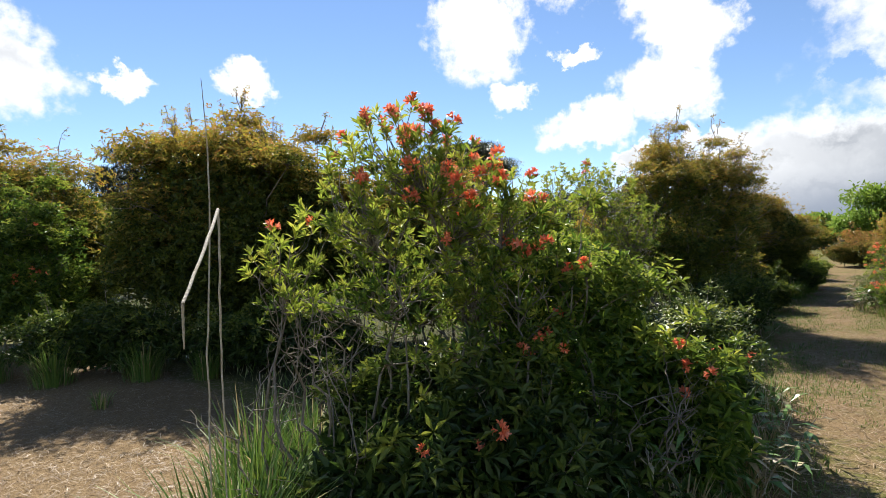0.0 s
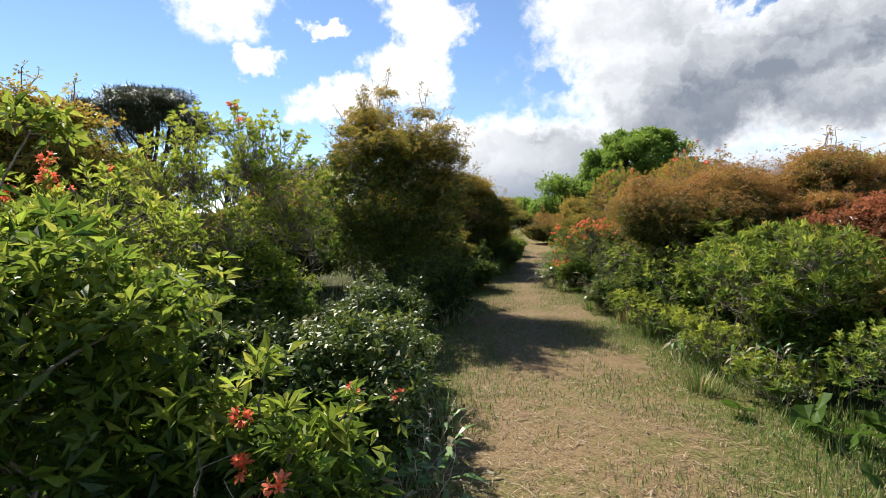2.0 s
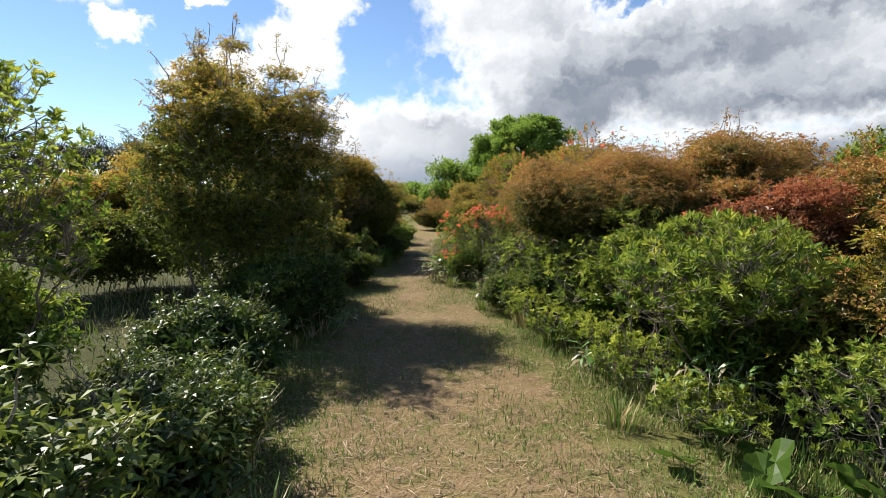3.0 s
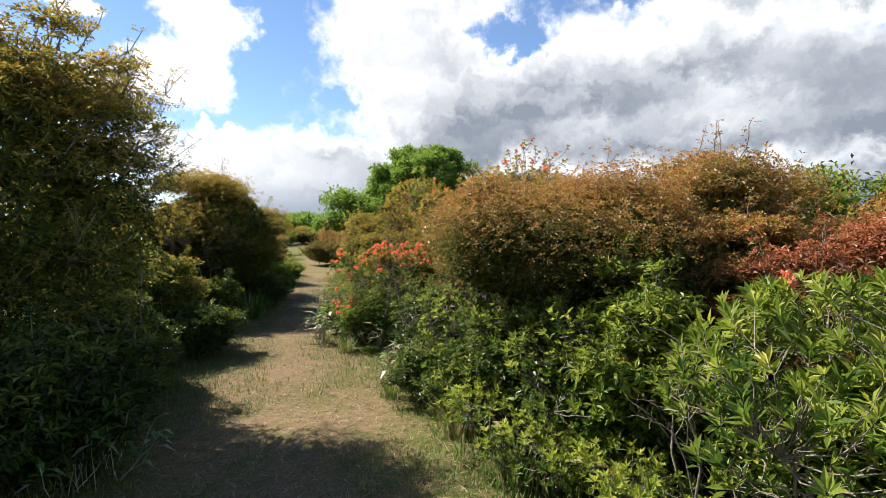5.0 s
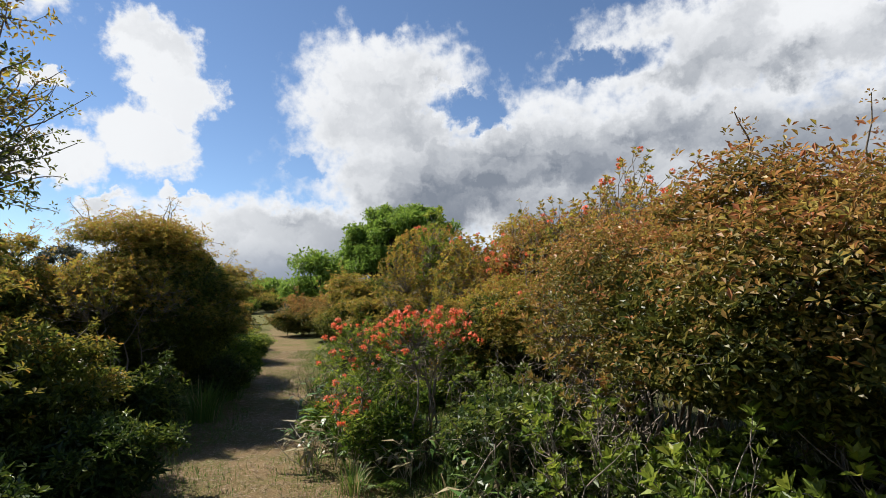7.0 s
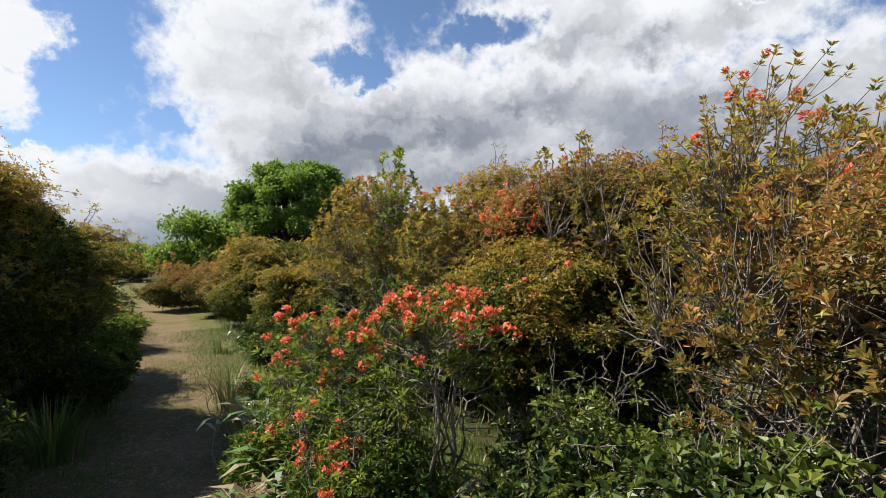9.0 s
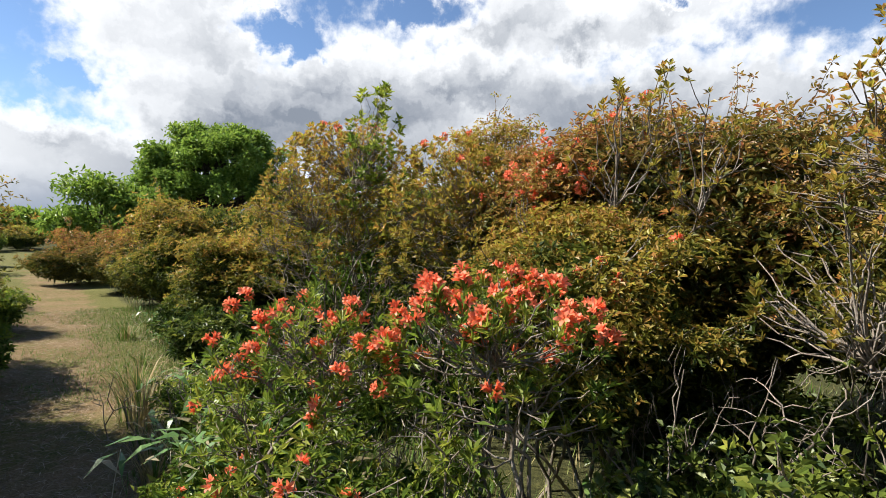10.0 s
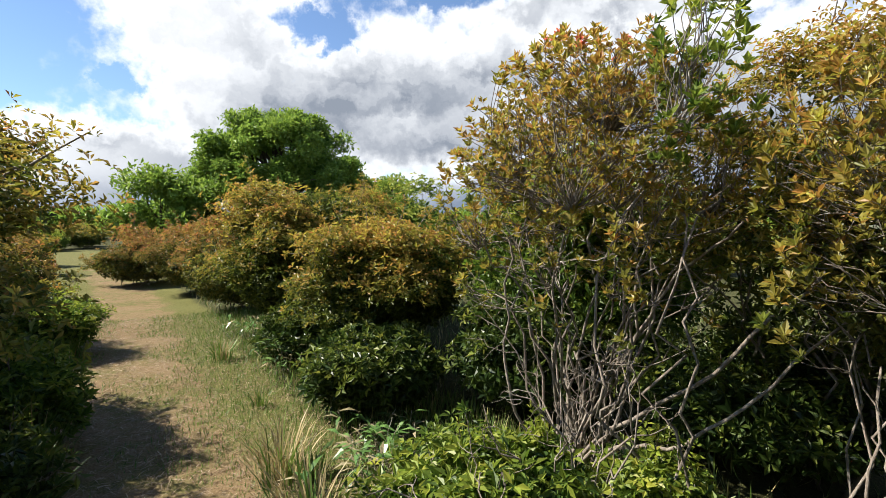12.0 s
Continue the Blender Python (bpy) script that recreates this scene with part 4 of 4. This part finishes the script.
def tree(name, x, y, h, crown, trunk_h, mat, label, seed, blobs=16, leaf=(0.2, 0.1), n_leaf=16000, flat=0.7, bark=DARKBARK, category="tree", squash=1.0, z=0.0, clump=1.0):
    """A broad-leaved or pine tree: tapered trunk, forking limbs, and leaf clumps with gaps between them."""
    rng = np.random.default_rng(seed)
    top = thing(name, (x, y, z), label, category)
    lean = rng.normal(size=2) * 0.05 * h
    trunk = np.stack([np.linspace(0, lean[0], 7) + rng.normal(size=7) * 0.03, np.linspace(0, lean[1], 7) + rng.normal(size=7) * 0.03, np.linspace(-0.1, h * 0.8, 7)], -1)
    part("trunk", mesh_of("trunk", *tubes([(trunk, np.linspace(h * 0.028, h * 0.008, 7))], 9), bark, None, True), top)
    zc = (trunk_h + h) / 2
    d = ball(rng, blobs)
    d[:, 2] = np.abs(d[:, 2]) * 1.2 - 0.45
    c = d * np.array([crown, crown, (h - trunk_h) / 2 * squash]) * rng.uniform(0.55, 0.95, (blobs, 1)) + np.array([lean[0], lean[1], zc])
    br = rng.uniform(0.22, 0.42, blobs) * crown * clump
    for i in range(blobs):
        k = np.clip(int((c[i, 2] / h) * 6 * 0.7), 1, 6)
        p = bow(trunk[k], c[i], rng, 6, 0.1, 0.2)
        part("limb", mesh_of("limb", *tubes([(p, np.linspace(h * 0.011, h * 0.003, 6))], 5), bark, None, True), top)
    per = n_leaf // blobs
    owner = np.repeat(np.arange(blobs), per)
    wd = ball(rng, len(owner))
    pos = c[owner] + wd * br[owner][:, None] * np.array([1, 1, flat]) * (rng.uniform(0.3, 1.1, (len(owner), 1)) + np.where(rng.uniform(size=(len(owner), 1)) < 0.2, rng.uniform(0, 0.5, (len(owner), 1)), 0))
    ax = unit(wd * 0.5 + rng.normal(size=pos.shape) * 0.7 + np.array([0, 0, 0.1]))
    sz = rng.uniform(0.6, 1.3, len(pos))
    v, q = leaves(pos, ax, ball(rng, len(pos)) * 0.6 + np.array([0, 0, 1.0]), leaf[0] * sz, leaf[1] * sz)
    ag = (pos[:, 2] - trunk_h) / (h - trunk_h) * 0.5 + rng.normal(size=len(pos)) * 0.2
    part("crown", mesh_of("crown", v, q, mat, np.repeat(ag, 4)), top)["kind"] = "stuff"
    return top


tree("broadleaf_tree", 28.0, 26.4, 8.1, 4.0, 0.8, TREELEAF, "round-crowned green broad-leaved tree behind the azaleas", 301, 140, (0.19, 0.1), 66000, clump=0.4)
tree("broadleaf_tree", 25.2, 29.8, 4.5, 2.3, 0.4, TREELEAF, "smaller dark green tree beside a larger one", 302, 12, (0.24, 0.12), 9000)
tree("broadleaf_tree", 31.6, 23.2, 4.9, 2.4, 0.6, TREELEAF, "smaller green tree beside a larger one", 303, 12, (0.24, 0.12), 9000)
tree("broadleaf_tree", 26.6, 12.2, 4.2, 2.2, 0.6, TREELEAF, "low green tree rising over the azaleas", 304, 12, (0.22, 0.11), 9000)
tree("broadleaf_tree", 13.2, 4.2, 2.95, 1.1, 0.8, GREEN, "young green tree rising over the azaleas", 305, 12, (0.09, 0.05), 7000)
tree("pine_tree", 0.5, 13.6, 4.55, 1.5, 2.5, NEEDLE, "dark flat-topped pine tree behind the azaleas", 312, 26, (0.12, 0.014), 42000, 0.22, squash=0.85, clump=1.0)
for k, (a, r, h) in enumerate([(9.5, 42, 6.2), (12.5, 44, 6.6), (14.5, 40, 5.8), (16.5, 46, 6.2), (7.5, 45, 6.8), (20.5, 48, 5.6), (9.8, 34, 5.2), (12.0, 36, 4.8), (-33.7, 27, 7.3), (-36.0, 28, 5.8), (4.5, 42, 6.0), (1.5, 44, 5.5)]):
    tree("pine_tree", math.sin(radians(a)) * r + 1, math.cos(radians(a)) * r + 1, h, h * 0.3, h * 0.3, NEEDLE, "distant dark conifer tree at the edge of the heath", 320 + k, 12, (0.3, 0.05), 5000, 0.5)
for k in range(26):
    a = 24 + k * 3.2 + far_rng.uniform(-1, 1)
    r = far_rng.uniform(66, 82)
    x, y = 7 + math.sin(radians(a)) * r, 10 + math.cos(radians(a)) * r
    tree("broadleaf_tree", x, y, far_rng.uniform(3.2, 4.6), far_rng.uniform(3.0, 4.0), 0.2, TREELEAF, "distant green tree at the edge of the heath", 350 + k, 9, (0.6, 0.35), 2200, z=float(max(math.hypot(x - 6, y - 8) - 45, 0) * 0.022) - 0.3)


# ---- ground plants
def bamboo_grass(name, x, y, seed, n=16, h=0.45, dry=0.35, label="clump of bamboo grass with pale-edged leaves"):
    """Stalks that each carry a fan of long pointed leaves, some of them dead and pale."""
    rng = np.random.default_rng(seed)
    top = thing(name, (x, y, float(ground_z(x, y))), label, "bamboo grass", "bamboo grass by the path")
    curves, base, axis, ages, ln = [], [], [], [], []
    for _ in range(n):
        a = rng.normal(size=3) * np.array([0.13, 0.13, 0])
        tip = a + np.array([*(rng.normal(size=2) * 0.12), h * rng.uniform(0.5, 1.0)])
        curves.append((bow(a - np.array([0, 0, 0.03]), tip, rng, 5, 0.08), np.linspace(0.0035, 0.0018, 5)))
        for _ in range(rng.integers(4, 7)):
            base.append(a + (tip - a) * rng.uniform(0.55, 1.0))
            ang = rng.uniform(0, 6.28)
            axis.append((math.cos(ang), math.sin(ang), rng.uniform(-0.35, 0.8)))
            ages.append(1.3 if rng.uniform() < dry else -0.3)
            ln.append(rng.uniform(0.11, 0.21))
    base, axis, ln = np.array(base), unit(np.array(axis)), np.array(ln)
    v, q = leaves(base, axis, np.array([0, 0, 1.0]) + ball(rng, len(base)) * 0.3, ln, ln * 0.19, 0.2, 0.22)
    part("foliage", mesh_of("foliage", v, q, SASA, np.repeat(ages, 4)), top, "long pointed leaves")["kind"] = "stuff"
    part("stalk_clump", mesh_of("stalk_clump", *tubes(curves, 4), REED, None, True), top)["kind"] = "stuff"
    return top


sasa = [bamboo_grass("bamboo_grass_clump", 8.45, 9.75, 401, 18, 0.42, 0.55, "clump of bamboo grass with many dead pale leaves"), bamboo_grass("bamboo_grass_clump", 1.9, 3.3, 402, 20, 0.5, 0.25), bamboo_grass("bamboo_grass_clump", 7.1, 7.0, 403, 14, 0.35, 0.4)]
SPOTS = [(8.1, 8.65), (8.25, 8.2), (8.4, 9.05), (7.95, 7.65), (8.7, 10.1), (7.9, 9.4), (7.3, 7.6), (6.85, 6.5), (6.5, 5.75), (2.3, 4.1), (2.55, 4.9), (1.45, 2.75), (2.75, 5.6), (3.3, 6.6), (1.0, 2.55), (1.75, 3.05), (2.15, 3.75), (5.75, 4.6), (5.4, 3.55), (10.85, 12.0), (12.25, 13.7), (13.45, 15.25), (4.4, 7.4), (5.5, 9.4), (9.25, 10.65), (9.75, 11.15), (10.25, 11.65), (9.55, 10.55), (0.3, 2.15), (-0.4, 2.25), (3.0, 6.1), (8.3, 7.8)]
for k, (x, y) in enumerate(SPOTS):
    copy_thing(sasa[0 if 7.2 < x < 8.6 else 1 + k % 2], pose(x, y, float(ground_z(x, y)), 0, 0, k * 67 % 360) @ Matrix.Scale((0.95 if 7.2 < x < 9.0 else 0.75) + 0.4 * ((k * 37) % 10) / 10, 4))


def broad_leaf_plant(x, y, seed, n=6, size=0.16, h=0.18, label="butterbur plant with round green leaves"):
    """Round, slightly cupped leaves, each on its own stalk."""
    rng = np.random.default_rng(seed)
    top = thing("butterbur_plant", (x, y, float(ground_z(x, y))), label, "plant", "broad-leaved plants")
    for _ in range(n):
        tip = np.array([*(rng.normal(size=2) * 0.16), h * rng.uniform(0.5, 1.2)])
        part("stalk", mesh_of("stalk", *tubes([(bow((0, 0, -0.02), tip, rng, 5, 0.08), np.linspace(0.005, 0.003, 5))], 5), GRASS, np.zeros(25), True), top)
        r = size * rng.uniform(0.55, 1.0)
        a = np.linspace(0.35, 2 * np.pi - 0.35, 13)
        t0 = rng.uniform(0, 6.28)
        wob = 1 + 0.06 * np.sin(a * 5)
        rim = np.stack([np.cos(a + t0) * r * wob, np.sin(a + t0) * r * wob, r * 0.12 * np.cos(a * 4)], -1)
        mid = rim * 0.5 + np.array([0, 0, -0.03 * r])
        tilt = Euler(rng.normal(size=3) * 0.4).to_matrix()
        pts = np.concatenate([[np.zeros(3)], mid, rim]) @ np.array(tilt).T + tip
        quads = [(1 + i, 14 + i, 15 + i, 2 + i) for i in range(12)]
        tri = [(0, 1 + i, 2 + i) for i in range(12)]
        me = bpy.data.meshes.new("leaf")
        me.from_pydata([tuple(p) for p in pts], [], quads + tri)
        me.attributes.new("age_shade", "FLOAT", "POINT").data.foreach_set("value", np.full(len(pts), -0.2, dtype=np.float32))
        me.materials.append(GREEN)
        part("leaf", me, top)
    return top


broad_leaf_plant(4.75, 2.85, 501, 6, 0.14)
broad_leaf_plant(4.95, 3.35, 502, 5, 0.13)
broad_leaf_plant(4.55, 2.45, 503, 5, 0.12)
broad_leaf_plant(6.15, 5.2, 504, 5, 0.12)
broad_leaf_plant(-0.15, 2.0, 505, 7, 0.11)
broad_leaf_plant(10.55, 11.65, 506, 6, 0.1)


def fern(x, y, seed, n=8, size=0.42, label="green fern with arching fronds"):
    rng = np.random.default_rng(seed)
    top = thing("fern", (x, y, float(ground_z(x, y))), label, "fern", "ferns")
    for i in range(n):
        a = i * 6.28 / n + rng.uniform(-0.3, 0.3)
        L = size * rng.uniform(0.75, 1.15)
        s = np.linspace(0, 1, 15)
        rib = np.stack([np.cos(a) * L * s, np.sin(a) * L * s, L * (0.95 * s - 0.75 * s * s)], -1)
        tan = unit(np.gradient(rib, axis=0))
        side = unit(np.cross(tan, np.array([0, 0, 1.0])))
        b = np.concatenate([rib[1:], rib[1:]])
        ax = unit(np.concatenate([side[1:], -side[1:]]) + 0.35 * np.concatenate([tan[1:], tan[1:]]))
        ln = L * 0.3 * np.concatenate([np.sin(s[1:] * 2.6 + 0.45)] * 2).clip(0.1)
        v, q = leaves(b, ax, np.tile((0, 0, 1.0), (len(b), 1)), ln, ln * 0.27, 0.05, 0.1)
        part("frond", mesh_of("frond", v, q, GREEN, np.repeat(rng.uniform(-0.2, 0.4), len(v))), top)
    return top


for k, (x, y, sz) in enumerate([(0.55, 2.25, 0.4), (1.55, 2.95, 0.35), (-0.75, 2.3, 0.4), (1.9, 3.55, 0.35), (9.70, 10.75, 0.4), (10.25, 11.20, 0.4), (10.10, 10.55, 0.35), (6.2, 4.4, 0.35), (7.75, 8.75, 0.3)]):
    fern(x, y, 520 + k, 9, sz)


def grass_tuft(x, y, seed, n=90, h=0.45, r=0.12, dry=0.2, label="tuft of tall green grass"):
    rng = np.random.default_rng(seed)
    top = thing("grass_tuft", (x, y, float(ground_z(x, y))), label, "grass", "grass tufts")
    ang, s = rng.uniform(0, 6.28, n), rng.uniform(0.45, 1.0, n)
    out = np.stack([np.cos(ang), np.sin(ang), np.zeros(n)], -1)
    b = out * rng.uniform(0, r, n)[:, None]
    lean = rng.uniform(0.1, 0.7, n)[:, None]
    L = (h * s)[:, None]
    w = rng.uniform(0.006, 0.015, n)[:, None]
    side = np.cross(out, np.array([0, 0, 1.0]))
    v = np.empty((n, 8, 3))
    for i, t in enumerate((0.0, 0.4, 0.75, 1.0)):
        c = b + np.array([0, 0, 1.0]) * L * (t - 0.35 * lean * t * t) + out * L * lean * t * t
        k = w * (1.0, 0.9, 0.6, 0.08)[i]
        v[:, 2 * i], v[:, 2 * i + 1] = c - side * k * 0.5, c + side * k * 0.5
    o = (np.arange(n) * 8)[:, None, None]
    q = (o + np.array([[(0, 1, 3, 2), (2, 3, 5, 4), (4, 5, 7, 6)]])).reshape(-1, 4)
    ag = np.where(rng.uniform(size=n) < dry, 1.3, -0.4)
    part("blade_clump", mesh_of("blade_clump", v.reshape(-1, 3), q, GRASS, np.repeat(ag, 8)), top)["kind"] = "stuff"
    return top


tufts = [grass_tuft(-1.0, 2.5, 601, 260, 0.58, 0.24, 0.08), grass_tuft(2.2, 4.75, 602, 100, 0.4, 0.14, 0.75, "tuft of dry bleached grass"), grass_tuft(4.9, 3.95, 603, 70, 0.28, 0.12, 0.35)]
TUFTS = [(-0.75, 2.2, 0), (-1.15, 2.85, 0), (-0.95, 2.05, 0), (-0.9, 3.1, 0), (0.75, 2.2, 1), (1.05, 2.35, 1), (1.35, 2.5, 2), (1.6, 2.75, 1), (1.25, 2.3, 2), (1.95, 3.2, 1), (2.5, 4.5, 1), (2.75, 5.05, 1), (2.6, 4.15, 2), (3.1, 5.8, 2), (3.4, 6.5, 2), (-4.6, 5.9, 0), (-3.6, 6.0, 0), (-5.6, 6.2, 0), (-5.3, 5.6, 2), (-3.4, 4.9, 2), (-2.9, 6.1, 0), (6.0, 5.4, 2), (6.6, 6.3, 2), (7.1, 7.4, 2), (7.75, 8.05, 2), (7.6, 8.85, 2), (7.85, 9.65, 2), (8.65, 10.55, 2), (9.35, 11.25, 2), (10.35, 12.15, 2), (11.35, 13.35, 2), (12.45, 14.75, 2), (5.2, 8.9, 2), (5.8, 9.7, 2), (6.6, 10.9, 2), (8.25, 12.15, 0), (9.15, 13.05, 0), (9.95, 13.95, 0), (10.85, 15.25, 2), (11.95, 16.55, 0), (4.0, 7.1, 2), (2.65, 5.35, 1), (2.9, 5.6, 1), (2.35, 4.85, 1), (2.95, 6.0, 1), (3.2, 6.2, 1), (7.35, 7.65, 2), (6.75, 7.2, 2), (8.6, 10.35, 1), (9.0, 10.9, 1), (9.35, 11.3, 1), (9.8, 11.8, 1), (10.3, 12.35, 1), (5.9, 4.55, 1), (6.35, 6.1, 1)]
for k, (x, y, m) in enumerate(TUFTS):
    copy_thing(tufts[m], pose(x, y, float(ground_z(x, y)), 0, 0, k * 83 % 360) @ Matrix.Scale(0.75 + 0.5 * ((k * 29) % 10) / 10, 4))


def reed(x, y, pts, label, r=0.005):
    top = thing("dry_reed_stalk", (x, y, float(ground_z(x, y))), label, "reed", "dry reeds")
    rng = np.random.default_rng(int(abs(x * 1000)))
    for a, b, ra, rb in pts:
        part("stalk", mesh_of("stalk", *tubes([(bow(a, b, rng, 9, 0.006, 0, 0.002), np.linspace(ra, rb, 9))], 6), REED, None, True), top)
    return top


reed(-0.74, 1.5, [((0.0, 0, -0.03), (0.04, -0.12, 1.12), 0.002, 0.0026), ((0.04, -0.12, 1.12), (0.1, -0.25, 1.57), 0.0026, 0.003), ((0.1, -0.25, 1.57), (0.19, -0.63, 1.36), 0.0045, 0.0035), ((0.19, -0.63, 1.36), (0.18, -0.61, 1.27), 0.003, 0.0015)], "bent dead reed stalk, bleached almost white")
reed(-0.92, 1.74, [((0.0, 0, -0.03), (0.04, -0.06, 1.1), 0.0024, 0.003), ((0.04, -0.06, 1.1), (0.12, -0.18, 1.8), 0.003, 0.0024), ((0.12, -0.18, 1.8), (0.17, -0.32, 1.97), 0.0022, 0.0008)], "tall thin dry reed stalk")


def bare_shrub(x, y, h, r, seed, n=9, label="leafless grey shrub with crooked dead twigs"):
    """Dead branching stems, each forked twice."""
    rng = np.random.default_rng(seed)
    top = thing("dead_shrub", (x, y, float(ground_z(x, y))), label, "shrub", "dead shrubs")
    fine = []
    for _ in range(n):
        ang, l = rng.uniform(0, 6.28), h * rng.uniform(0.6, 1.0)
        tip = np.array([math.cos(ang) * r * rng.uniform(0.3, 1), math.sin(ang) * r * rng.uniform(0.3, 1), l])
        p = bow(rng.normal(size=3) * np.array([0.04, 0.04, 0]) - np.array([0, 0, 0.03]), tip, rng, 9, 0.12, 0.1, 0.03)
        part("stem", mesh_of("stem", *tubes([(p, np.linspace(0.008, 0.002, 9))], 5), BARK, None, True), top)
        for k in (3, 4, 5, 6, 7):
            q = p[k] + unit(p[k] - p[k - 1] + rng.normal(size=3) * 0.07) * l * rng.uniform(0.15, 0.38)
            fine.append((bow(p[k], q, rng, 6, 0.1, 0, 0.04), np.linspace(0.0035, 0.001, 6)))
            for _ in range(2):
                a = p[k] + (q - p[k]) * rng.uniform(0.4, 0.8)
                fine.append((bow(a, a + unit(q - p[k] + rng.normal(size=3) * 0.12) * l * 0.14, rng, 4, 0.1), np.linspace(0.002, 0.0008, 4)))
    part("branchwork", mesh_of("branchwork", *tubes(fine, 4), BARK, None, True), top)["kind"] = "stuff"
    return top


for k, (x, y, h, r) in enumerate([(8.05, 9.2, 0.85, 0.45), (8.55, 9.35, 0.8, 0.4), (5.75, 4.25, 1.0, 0.45), (8.5, 7.2, 1.3, 0.6), (2.2, 4.7, 0.75, 0.4), (-0.75, 2.55, 1.2, 0.4), (6.9, 6.6, 0.9, 0.4), (10.35, 10.7, 1.0, 0.8), (9.3, 11.0, 0.7, 0.5), (7.6, 7.3, 1.2, 0.5), (8.9, 8.0, 1.1, 0.6), (0.9, 2.5, 0.9, 0.4)]):
    bare_shrub(x, y, h, r, 700 + k, 11 if k == 7 else 8)


def rock(x, y, r, seed):
    bm = bmesh.new()
    bmesh.ops.create_icosphere(bm, subdivisions=3, radius=r)
    for v in bm.verts:
        v.co *= 1 + 0.35 * noise.noise(v.co * 3 / r + Vector((seed, 0, 0))) + 0.08 * noise.noise(v.co * 11 / r)
        v.co.z *= 0.5
    me = bpy.data.meshes.new("rock")
    bm.to_mesh(me)
    bm.free()
    me.materials.append(ROCK)
    ob = new("rock", me)
    ob.matrix_basis = pose(x, y, float(ground_z(x, y)) + r * 0.15)
    return tagged(ob, "half-buried weathered brown rock at the path edge", "rock")


rock(-1.7, 2.75, 0.05, 8)
